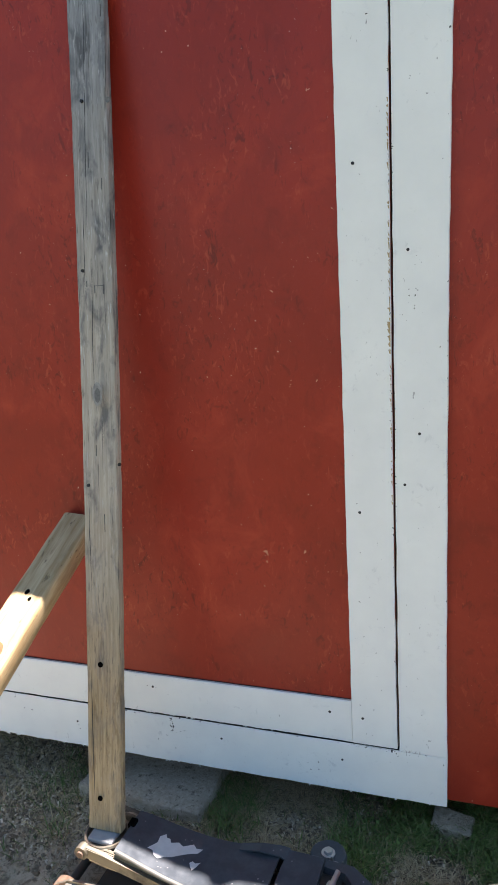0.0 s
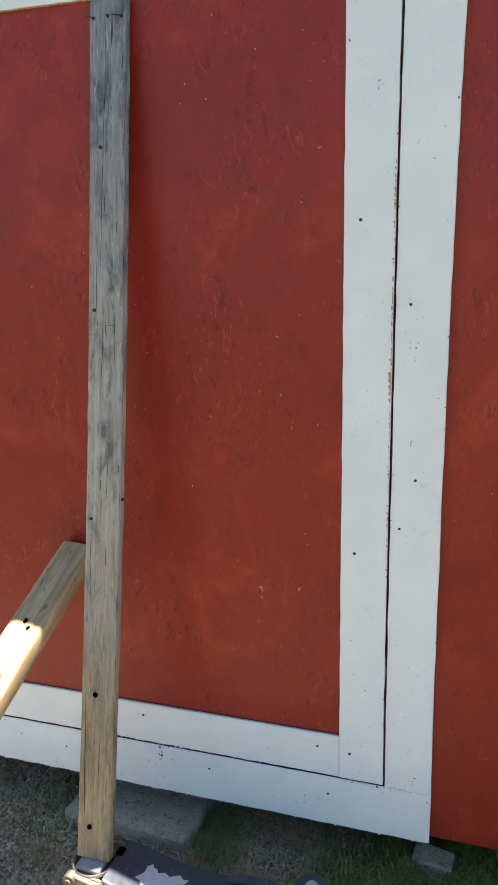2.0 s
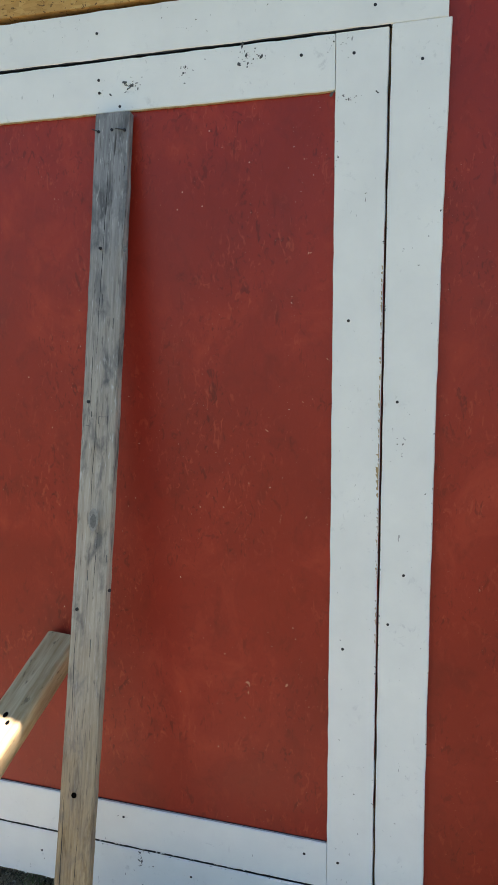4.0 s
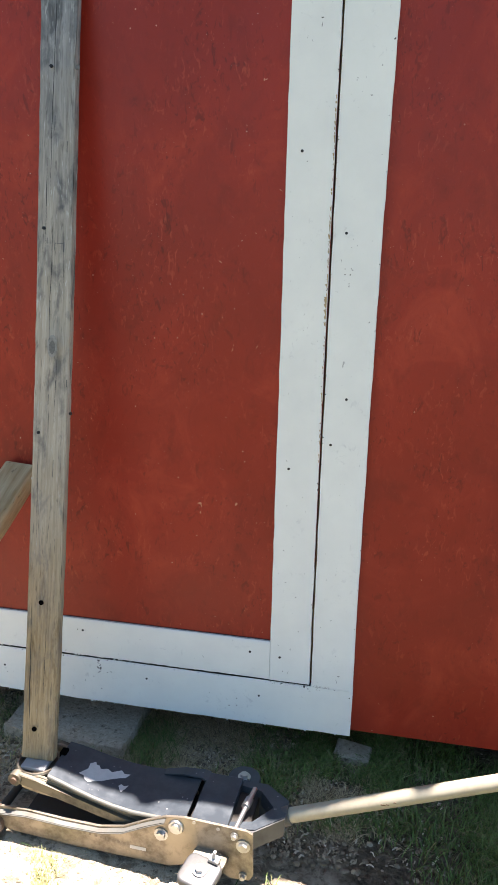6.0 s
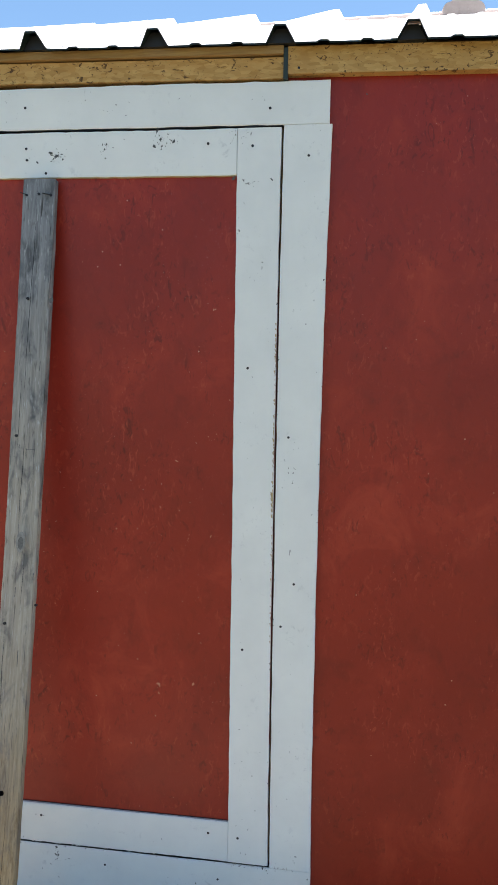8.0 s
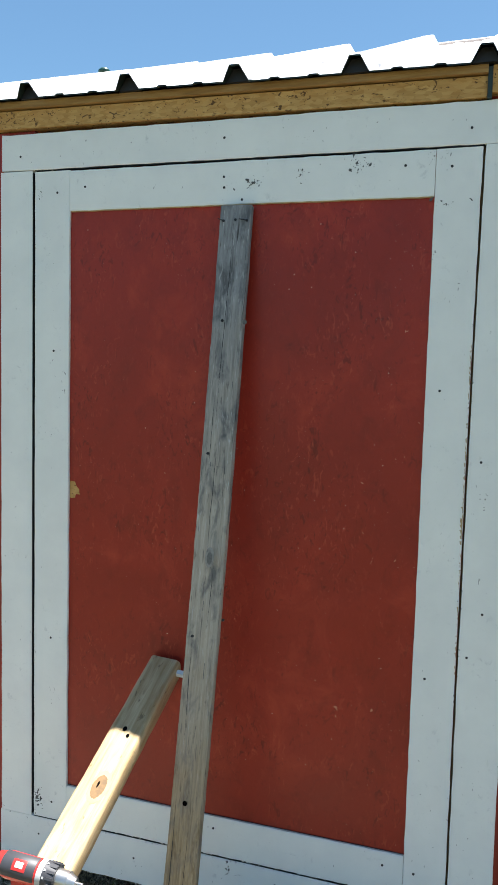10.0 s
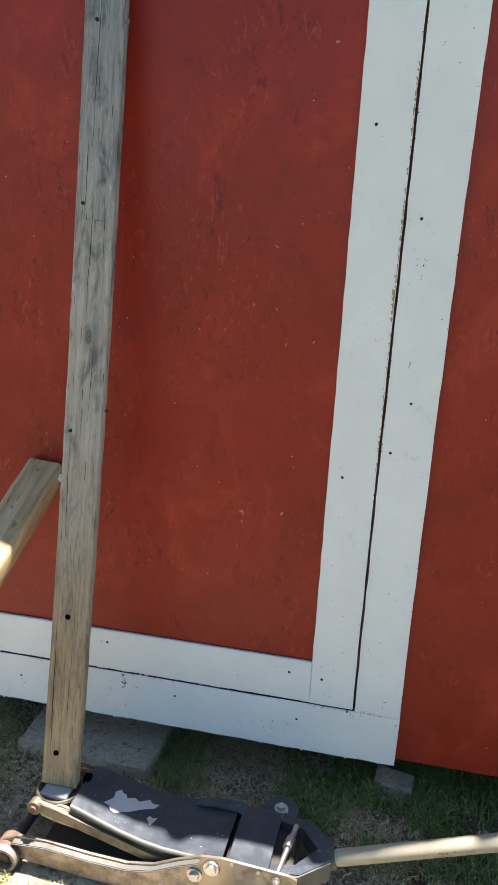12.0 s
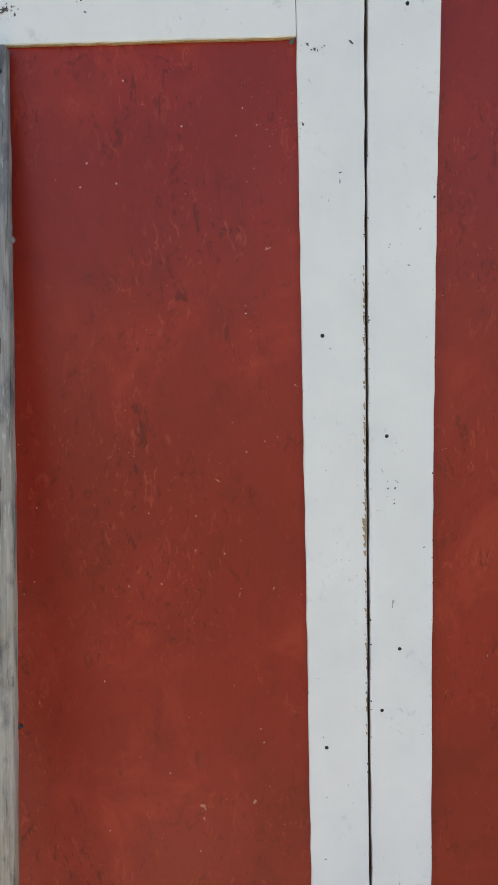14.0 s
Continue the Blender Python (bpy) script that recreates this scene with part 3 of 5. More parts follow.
flakes(door, [(-0.14, 1.15, 0.10, 0.45, 120, 0.0011), (-0.30, 0.75, 0.16, 0.25, 80, 0.0011), (-0.7, 1.3, 0.2, 0.4, 60, 0.0011), (-0.06, 1.95, 0.04, 0.08, 50, 0.0011)], SPECK, SHEET, 75, "paint_specks")
flakes(front, [(0.297, 0.228, 0.001, 0.001, 1, 0.004), (0.5, 1.0, 0.2, 0.4, 16, 0.0018)], PALE, FACE, 72, "paint_scuffs")
chip = B()
ring = [chip.verts.new((-1.013 + x, SHEET - 0.0004, 1.298 + z)) for x, z in ((0, -0.024), (0.016, -0.022), (0.020, -0.010), (0.032, -0.012), (0.030, 0.004), (0.022, 0.012), (0.016, 0.026), (0, 0.027))]
chip.faces.new(ring)
part("bare_patch", chip, STRAND, door, "bare tan wood where paint broke off")


def splinters(parent, seed):
    """Bare slivers along the stile's gap edge."""
    rng = random.Random(seed)
    bm = B()
    spots = [(z, 0.5) for z in np.arange(0.90, 1.74, 0.009)] + [(1.265 + rng.gauss(0, 0.022), 1.0) for _ in range(16)] + [(1.42 + rng.gauss(0, 0.05), 0.9) for _ in range(14)]
    for z, s in spots:
        if rng.random() < 0.35 and s < 1:
            continue
        w, h = 0.004 * s * rng.uniform(0.5, 2.0), 0.005 * rng.uniform(0.6, 1.9)
        lean = rng.uniform(-0.006, 0.010) * s
        f = (z - dz0) / (dz1 - dz0)
        edge = dx1 - 0.0030 - 0.0030 * (4 * f * (1 - f)) ** 0.7
        pts = [(edge, z), (edge, z + h), (edge - w, z + h + lean), (edge + 0.0002 - w * 0.6, z + lean * 0.4)]
        bm.faces.new([bm.verts.new((x, -0.0003 - 0.000006 * len(bm.faces), zz)) for x, zz in pts])
    part("splintered_edge", bm, RAW, parent, "raw tan splinters along the board edge", kind="stuff")


splinters(right_stile, 11)
drips = B()
rng = random.Random(19)
for k in range(46):
    x, w, h = rng.uniform(-1.0, 0.10), rng.uniform(0.0012, 0.004), rng.choice((0.002, 0.003, 0.004, 0.006))
    box(drips, x, x + w, 0.0022 + rng.uniform(0, 0.002), 0.007, dz0 - h, dz0 + 0.001)
for vert in drips.verts:
    vert.co.x += (vert.co.z - dz0) * rng.uniform(-0.5, 0.5)
part("splinters", drips, WHITE, low_rail, "torn white slivers hanging into the gap", kind="stuff")
# raw sawn edges below the top boards
raw = board(-1.012, -0.002, 2.0975, 2.0992, y0=0.0016, y1=0.0088, rise=0.0045, seed=3)
part("raw_edge", raw, RAW, top_rail, "unpainted lower edge")

# boards round the door
trim = thing("trim", pose(0, 0, 0), "white painted boards framing the shed door", "trim", kind="structure")
t_right = part("board", board(0.1158, 0.2270, 0.2664, 2.216, seed=21, flare=0.0075, bow0=-0.0035, bow1=-0.0042), WHITE, trim)
t_left = part("board", board(-1.245, -1.1372, 0.2680, 2.222, seed=22), WHITE, trim)
# dark strips on these edges paint in the shade of the door gaps
part("gap_shade", box(B(), -1.1371, -1.1364, 0.0012, 0.0176, 0.272, 2.218), SCREW, t_left, "dark strip along the door gap")
t_top = part("board", board(-1.240, 0.2265, 2.2165, 2.319, rise=0.0085, wave=0.0012, seed=23), WHITE, trim)
t_low = part("board", board(-1.247, 0.2275, 0.126, 0.2655, rise=0.001, wave=0.0012, seed=24), WHITE, trim, "white board with a splintered lower edge")
part("gap_shade", board(-1.13, 0.1135, 2.2158, 2.2168, y0=0.0015, y1=0.0176, rise=0.0072, seed=25), SCREW, t_top, "dark strip shading the gap below")
part("gap_shade", box(B(), -1.13, 0.1135, 0.0012, 0.0176, 0.2668, 0.2676), SCREW, t_low, "dark strip shading the gap above")
screws(t_right, [(0.178, 2.143), (0.143, 1.448), (0.165, 1.064), (0.133, 0.948)], 0.0, 0.95)
screws(t_top, [(-1.177, 2.264), (-0.551, 2.276), (0.081, 2.257)])
screws(t_low, [(-1.111, 0.212), (-0.786, 0.205), (-0.35, 0.222), (-0.027, 0.216)], 0.0, 0.9)
flakes(t_right, [(0.15, 1.33, 0.012, 0.05, 30, 0.0017), (0.17, 1.0, 0.03, 0.4, 26, 0.0014), (0.19, 2.1, 0.02, 0.05, 8, 0.0018), (0.2225, 1.1, 0.0006, 0.4, 70, 0.0013), (0.1132, 1.2, 0.0006, 0.4, 100, 0.0014), (0.17, 0.6, 0.03, 0.3, 40, 0.0018)], CHIP, 0.0, 31)
flakes(t_top, [(-0.3, 2.28, 0.25, 0.02, 34, 0.0015), (-0.33, 2.26, 0.02, 0.012, 10, 0.0022)], CHIP, 0.0, 32)
flakes(t_low, [(0.075, 0.262, 0.05, 0.003, 22, 0.003), (-0.495, 0.248, 0.003, 0.012, 8, 0.003), (-0.3, 0.2, 0.4, 0.03, 60, 0.0018), (-0.45, 0.2648, 0.35, 0.0005, 130, 0.0018), (-0.4, 0.1275, 0.4, 0.0005, 50, 0.0014), (-0.488, 0.235, 0.002, 0.008, 14, 0.0026), (-0.44, 0.225, 0.03, 0.01, 12, 0.002)], CHIP, 0.0, 33)
hang = B()
rng = random.Random(77)
for k in range(34):
    x, w, h = rng.uniform(-1.2, 0.21), rng.uniform(0.0015, 0.006), rng.uniform(0.002, 0.0055)
    up = 0.126 + 0.001 * (0.2275 - x) / 1.4745
    box(hang, x, x + w, 0.0012 + rng.uniform(0, 0.002), 0.005, up - h, up + 0.001)
for vert in hang.verts:
    vert.co.x += (vert.co.z - 0.126) * rng.uniform(-0.4, 0.4)
part("splinters", hang, WHITE, t_low, "torn white slivers below the edge", kind="stuff")
tuft = B()
for k in range(30):
    x, h, lean = rng.uniform(0.0, 0.17), rng.uniform(0.003, 0.011), rng.uniform(-0.006, 0.008)
    w = rng.uniform(0.0007, 0.0018)
    tuft.faces.new([tuft.verts.new((x + dx, -0.0006 - 0.00001 * k, 0.2655 + dz)) for dx, dz in ((-w, 0), (w, 0), (lean, h))])
part("raised_fibres", tuft, EDGE, t_low, "ragged grey fibres along the upper edge", kind="stuff")
flakes(t_left, [(-1.19, 1.2, 0.03, 0.5, 20, 0.0014)], CHIP, 0.0, 34)

# strand board under the eave
SAG = 0.014  # the eave drops this much to the metre towards x


def slope_x(bm):
    for v in bm.verts:
        v.co.z -= SAG * v.co.x
    return bm


eave = thing("eave_board", pose(0, 0, 0), "bare strand-board band under the roof edge", "fascia", kind="structure")
part("board", slope_x(box(B(), X0, 0.112, -0.004, 0.10, 2.326, 2.3750)), STRAND, eave)
part("deck_edge", slope_x(box(B(), X0, 0.1125, -0.016, 0.10, 2.379, 2.3975)), STRIP, eave, "thin bare lumber edge of the roof deck")
part("board", slope_x(box(B(), 0.1235, X1, -0.010, 0.10, 2.334, 2.3970)), STRAND, eave)
part("flashing", slope_x(box(B(), 0.1127, 0.1233, -0.012, 0.06, 2.322, 2.394)), UNDER, eave, "dark green metal strip between boards")
screws(eave, [(0.150, 2.345)], -0.010, 0.9)
# unseen slab added below the sheets so no brightness shows through the eave slot
deck = slab(B(), [(0.1015, 2.36), (0.1015, 2.448), (0.99, 2.862), (0.99, 2.774)], X0, X1)
for v in deck.verts:
    v.co = (v.co.y, v.co.x, v.co.z)
part("deck_filler", slope_x(deck), INSIDE, eave, "unseen deck slab closing the eave slot")

# ---- roof ----
PITCH = math.atan(0.468)
EAVE_Y, EAVE_Z, RIDGE_Y = -0.041, 2.3935, 1.0
SPAN = (RIDGE_Y - EAVE_Y) / math.cos(PITCH)
RIBS = [0.107 + 0.308 * k for k in range(-7, 8)]


def sheet_profile(x0, x1, lift):
    """Section of a ribbed sheet: tall ribs a foot apart, two low ones between."""
    pts = [(x0, 0.0)]
    for r in RIBS:
        for c, half, top, h in ((r, 0.035, 0.0135, 0.038), (r + 0.102, 0.016, 0.010, 0.004), (r + 0.204, 0.016, 0.010, 0.004)):
            for dx, z in ((-half, 0), (-top, h), (top, h), (half, 0)):
                if x0 < c + dx < x1:
                    pts.append((c + dx, z))
    pts.append((x1, 0.0))
    return [(x, z + lift) for x, z in pts]


def sheet(x0, x1, lift, thick, skew=0.08, seed=0):
    rng = random.Random(seed)
    line = sheet_profile(x0, x1, lift)
    bm = B()
    rows = []
    steps = 8
    for j in range(steps + 1):
        s = SPAN * j / steps + (rng.uniform(-0.004, 0.004) if j == 0 else 0)
        rows.append([bm.verts.new((x + skew * s, EAVE_Y + s * math.cos(PITCH) - z * math.sin(PITCH),
                                   EAVE_Z + s * math.sin(PITCH) + z * math.cos(PITCH) - SAG * x * (1 - 1.6 * s / SPAN))) for x, z in line])
    for a, b in zip(rows, rows[1:]):
        for i in range(len(line) - 1):
            bm.faces.new((a[i], a[i + 1], b[i + 1], b[i]))
    made = bmesh.ops.extrude_face_region(bm, geom=list(bm.faces))["geom"]
    for v in made:
        if isinstance(v, bmesh.types.BMVert):
            v.co.z -= thick
    return bm


roof = thing("roof", pose(0, 0, 0), "white ribbed metal roof sheets over dark underside", "roof", kind="structure")
edges = [X0 - 0.1, RIBS[2] - 0.05, RIBS[5] - 0.05, RIBS[8] - 0.05, RIBS[11] - 0.05, X1 + 0.1]
for i, (a, b) in enumerate(zip(edges, edges[1:])):
    part("roof_sheet", sheet(a, b + 0.09, 0.0008 + 0.0022 * (i % 2), 0.0007, seed=40 + i), ROOF, roof)
    part("underside", sheet(a + 0.001, b + 0.089, -0.0016 + 0.0022 * (i % 2), 0.0014, seed=40 + i), UNDER, roof, "dark green underside of the sheet")
# dark plugs added at the rib ends stand for the shade in their hollows
for x in RIBS:
    if X0 < x < X1:
        s = 0.016
        zc = EAVE_Z + s * math.sin(PITCH) - SAG * x
        yc = EAVE_Y + s * math.cos(PITCH)
        plug = slab(B(), [(x - 0.033, zc - 0.002), (x - 0.0125, zc + 0.031), (x + 0.0125, zc + 0.031), (x + 0.033, zc - 0.002)], yc, yc + 0.03)
        part("rib_shade", plug, SCREW, roof, "dark plug painting the shade inside the rib")
back_side = B()
q = [back_side.verts.new(p) for p in ((X0 - 0.1, 1.01, 2.895), (X1 + 0.1, 1.01, 2.833), (X1 + 0.1, 2.1, 2.36), (X0 - 0.1, 2.1, 2.40))]
back_side.faces.new(q)
bmesh.ops.solidify(back_side, geom=back_side.faces[:], thickness=0.02)
part("back_slope", back_side, ROOF, roof)
cap = B()
rod(cap, (-0.5, 1.012, 2.872), (X1, 1.012, 2.906), 0.018, sides=12)
part("ridge_cap", cap, TAUPE, roof, "taupe metal ridge roll")
bent = B()
for i in range(5):
    rod(bent, (0.60 + i * 0.022, 1.02, 2.885), (0.605 + i * 0.022, 0.96, 2.885), 0.03 + 0.012 * math.sin(i / 4 * 3.14), sides=14)
part("bent_cap_end", bent, TAUPE, roof, "bent taupe metal end of the ridge cap")
# rounded green bump by the ridge, its nature unknown
knob = B()
bmesh.ops.create_uvsphere(knob, u_segments=14, v_segments=8, radius=0.02, matrix=Matrix.Translation((-1.45, 1.0, 2.915)) @ Matrix.Diagonal((1.3, 1, 0.8, 1)))
part("ridge_bump", knob, GREEN, roof, "dark green rounded bump on the ridge", smooth=True)

# ---- leaning post ----
top_p, foot_p = Vector((-0.5080, -0.003, 2.092)), Vector((-0.5290, -0.303, 0.172))
axis = (top_p - foot_p)
LENGTH = axis.length
zed = axis.normalized()
exx = (Vector((1, 0, 0)) - zed * zed.x).normalized()
why = zed.cross(exx)
POST = Matrix.Translation(foot_p) @ Matrix((exx, why, zed)).transposed().to_4x4()


def lumber(length, width, thick, seed, round_=0.004, bow=0.0, face=None, left=None):
    """A sawn stick along z; face is the y of its front, left the x of its left side."""
    bm = B()
    rng = random.Random(seed)
    n = 48
    cx = 0.0 if left is None else left + width / 2
    cy = 0.0 if face is None else face + thick / 2
    w, t, r = width / 2 - round_, thick / 2 - round_, round_
    ring = []
    for sx, sy, a0 in ((1, 1, 0), (-1, 1, 90), (-1, -1, 180), (1, -1, 270)):
        for k in range(4):
            a = radians(a0 + 30 * k)
            ring.append((cx + sx * w + r * math.cos(a), cy + sy * t + r * math.sin(a)))
    rows = []
    for i in range(n + 1):
        d = bow * math.sin(i / n * 3.1416)
        jx, jy = [[rng.uniform(-0.0009, 0.0009) for _ in range(4)] for _ in range(2)]
        rows.append([bm.verts.new((x + jx[k // 4], y + d + jy[k // 4] * 0.5, length * i / n)) for k, (x, y) in enumerate(ring)])
    m = len(ring)
    for a, b in zip(rows, rows[1:]):
        for i in range(m):
            bm.faces.new((a[i], b[i], b[(i + 1) % m], a[(i + 1) % m]))
    bm.faces.new(rows[0])
    bm.faces.new(rows[-1][::-1])
    return bm


post = thing("prop_post", POST, "weathered grey wooden stud leaning on the door, foot on a jack", "post")
stud = part("stud", lumber(LENGTH, 0.0850, 0.026, 3, 0.004, 0.018, face=-0.018, left=-0.0415), GREY_WOOD, post, smooth=True)


def on_post(x, z):
    """Local x and length along the post of a spot on its front face."""
    y = -0.022 - 0.158 * (2.09 - z)
    p = POST.inverted() @ Vector((x, y, z))
    return p.x, p.z


screws(stud, [on_post(x, z) for x, z in ((-0.534, 1.445), (-0.539, 0.982), (-0.460, 1.031), (-0.522, 1.79), (-0.539, 2.054), (-0.474, 2.053), (-0.506, 2.056))], -0.0185, 0.95)
for x, z in ((-0.524, 0.574), (-0.537, 0.252)):
    u, w = on_post(x, z)
    part("bolt_hole", rod(B(), (u, -0.0188, w), (u, -0.017, w), 0.0062, sides=16), HOLE, stud, "dark drilled hole")
for x, z, a, b in ((-0.507, 1.18, 0.0075, 0.016), (-0.459, 1.785, 0.006, 0.006)):
    u, w = on_post(x, z)
    bm = B()
    bm.faces.new([bm.verts.new((u + a * math.cos(t / 14 * 6.283), -0.0189, w + b * math.sin(t / 14 * 6.283))) for t in range(14)])
    part("knot", bm, KNOT_GREY, stud, "dark knot")


for x, z, dx, dz in ((-0.539, 2.054, -0.016, 0.006), (-0.474, 2.053, -0.022, 0.004)):
    u, w = on_post(x, z)
    part("bent_nail", rod(B(), (u, -0.0195, w), (u + dx, -0.0195, w + dz), 0.0011, sides=8), SCREW, stud, "bent nail shank lying on the wood")


def crack_lines(parent, lines, y, seed):
    rng = random.Random(seed)
    bm = B()
    for x, z0, z1, wide in lines:
        n = max(6, int((z1 - z0) / 0.02))
        prev = None
        cx = x
        for i in range(n + 1):
            f = i / n
            cx += rng.uniform(-0.0008, 0.0008)
            h = wide * math.sin(f * 3.1416) * rng.uniform(0.5, 1.2) + 0.0001
            pair = [bm.verts.new((cx - h, y, z0 + (z1 - z0) * f)), bm.verts.new((cx + h, y, z0 + (z1 - z0) * f))]
            if prev:
                bm.faces.new((prev[0], prev[1], pair[1], pair[0]))
            prev = pair
    part("crack", bm, SCREW, parent, "long drying cracks", kind="stuff")


nicks = B()
for x, z, w, h in ((-0.495, 1.412, 0.020, 0.0012), (-0.505, 1.405, 0.0016, 0.022), (-0.484, 1.404, 0.0014, 0.026), (-0.524, 1.417, 0.0014, 0.016), (-0.533, 1.392, 0.008, 0.0010),
                   (-0.470, 1.10, 0.0016, 0.02), (-0.515, 1.06, 0.0014, 0.03), (-0.50, 0.90, 0.0012, 0.05), (-0.48, 1.62, 0.0014, 0.03), (-0.51, 1.67, 0.0014, 0.04), (-0.47, 1.96, 0.0014, 0.03)):
    u, w0 = on_post(x, z)
    w, h = (w * 0.55, h * 0.8) if h > w else (w, h * 0.7)
    box(nicks, u - w / 2, u + w / 2, -0.0190, -0.017, w0 - h / 2, w0 + h / 2)
part("nicks", nicks, CHIP, stud, "short dark checks and cuts", kind="stuff")
u, w = on_post(-0.507, 1.18)
halo = B()
halo.faces.new([halo.verts.new((u + 0.0125 * math.cos(t / 20 * 6.283), -0.0187, w + 0.003 + 0.026 * math.sin(t / 20 * 6.283))) for t in range(20)])
part("knot_ring", halo, plain("pale_grey_wood", (0.31, 0.30, 0.275), 0.85, 0, 0.7, 140), stud, "paler wood round the knot")
crack_lines(stud, [(-0.003, 1.35, 1.93, 0.0008), (-0.022, 0.02, 0.42, 0.0010), (-0.016, 0.55, 0.80, 0.0008), (0.004, 1.02, 1.30, 0.0007), (0.012, 0.15, 0.34, 0.0006),
                   (0.02, 0.84, 1.0, 0.0006), (-0.012, 1.24, 1.44, 0.0007)], -0.0189, 4)

# ---- brace ----
SLOPE = 0.41
b_top = Vector((-0.690, -0.006, 0.842))
b_way = Vector((0.0, -1.0, -SLOPE)).normalized()
b_long = 0.84 / -b_way.z
zed = b_way
exx = Vector((1, 0, 0))
why = zed.cross(exx)
BRACE = Matrix.Translation(b_top + Vector((0, 0, -0.021))) @ Matrix((exx, why, zed)).transposed().to_4x4() @ Matrix.Rotation(radians(-5), 4, "Z")
brace = thing("brace", BRACE, "new yellow pine brace slanting from the door to the ground", "brace")
beam = part("beam", lumber(b_long, 0.090, 0.060, 9, 0.012, face=-0.040), PINE, brace, smooth=True)
UP = -1.0 if (BRACE.to_3x3() @ Vector((0, 1, 0))).z < 0 else 1.0


def blot(name, parent, x, z, a, b, material, label, lift=0.0206, seed=1):
    rng = random.Random(seed)
    bm = B()
    bm.faces.new([bm.verts.new((x + a * math.cos(t / 36 * 6.283) * rng.uniform(0.95, 1.05), UP * lift, z + b * math.sin(t / 36 * 6.283) * rng.uniform(0.95, 1.05))) for t in range(36)])
    return part(name, bm, material, parent, label)


along = lambda y: (0.010 - y) / -b_way.y
blot("knot_ring", beam, 0.010, along(-0.395), 0.024, 0.046, RING, "tan grain ring round the knot", lift=0.0205, seed=5)
blot("knot", beam, 0.009, along(-0.395), 0.0165, 0.032, KNOT, "brown oval knot", lift=0.0209)
blot("knot_core", beam, 0.005, along(-0.390), 0.0025, 0.009, HOLE, "dark cracked knot heart", lift=0.0212, seed=8)
blot("bolt_hole", beam, -0.004, along(-0.235), 0.0055, 0.008, HOLE, "dark hole", seed=2)
blot("bolt_hole", beam, 0.012, along(-0.252), 0.0045, 0.006, HOLE, "dark hole", seed=3)
part("shim", box(B(), 0.0445, 0.068, -0.004, 0.007, along(-0.010), along(-0.024)), WHITE, brace, "small white shim at the top")

# ---- floor jack ----
JACK = pose(-0.62, -0.300, 0.0, 0, 0, -2.2)
jack = thing("floor_jack", JACK, "low steel floor jack with black covers and cream handle", "jack")
SIDE = [(-0.018, 0.034), (-0.012, 0.060), (0.03, 0.084), (0.10, 0.088), (0.20, 0.083), (0.29, 0.084), (0.35, 0.098), (0.41, 0.130), (0.455, 0.150), (0.50, 0.157),
        (0.645, 0.153), (0.660, 0.146), (0.663, 0.034), (0.655, 0.018), (0.61, 0.014), (0.585, 0.030), (0.50, 0.026), (0.46, 0.012), (0.20, 0.012), (0.06, 0.018)]


def hexbolt(name, u, v, w, r, parent, out=-1, label="bright hex bolt", up=False):
    bm = B()
    if up:
        rod(bm, (u, v, w), (u, v, w + 0.003), r * 1.5, sides=18)
        rod(bm, (u, v, w + 0.003), (u, v, w + 0.011), r, r * 0.94, sides=6)
    else:
        rod(bm, (u, v, w), (u, v + out * 0.003, w), r * 1.45, sides=18)
        rod(bm, (u, v + out * 0.003, w), (u, v + out * 0.011, w), r, r * 0.92, sides=6)
    part(name, bm, STEEL, parent, label)


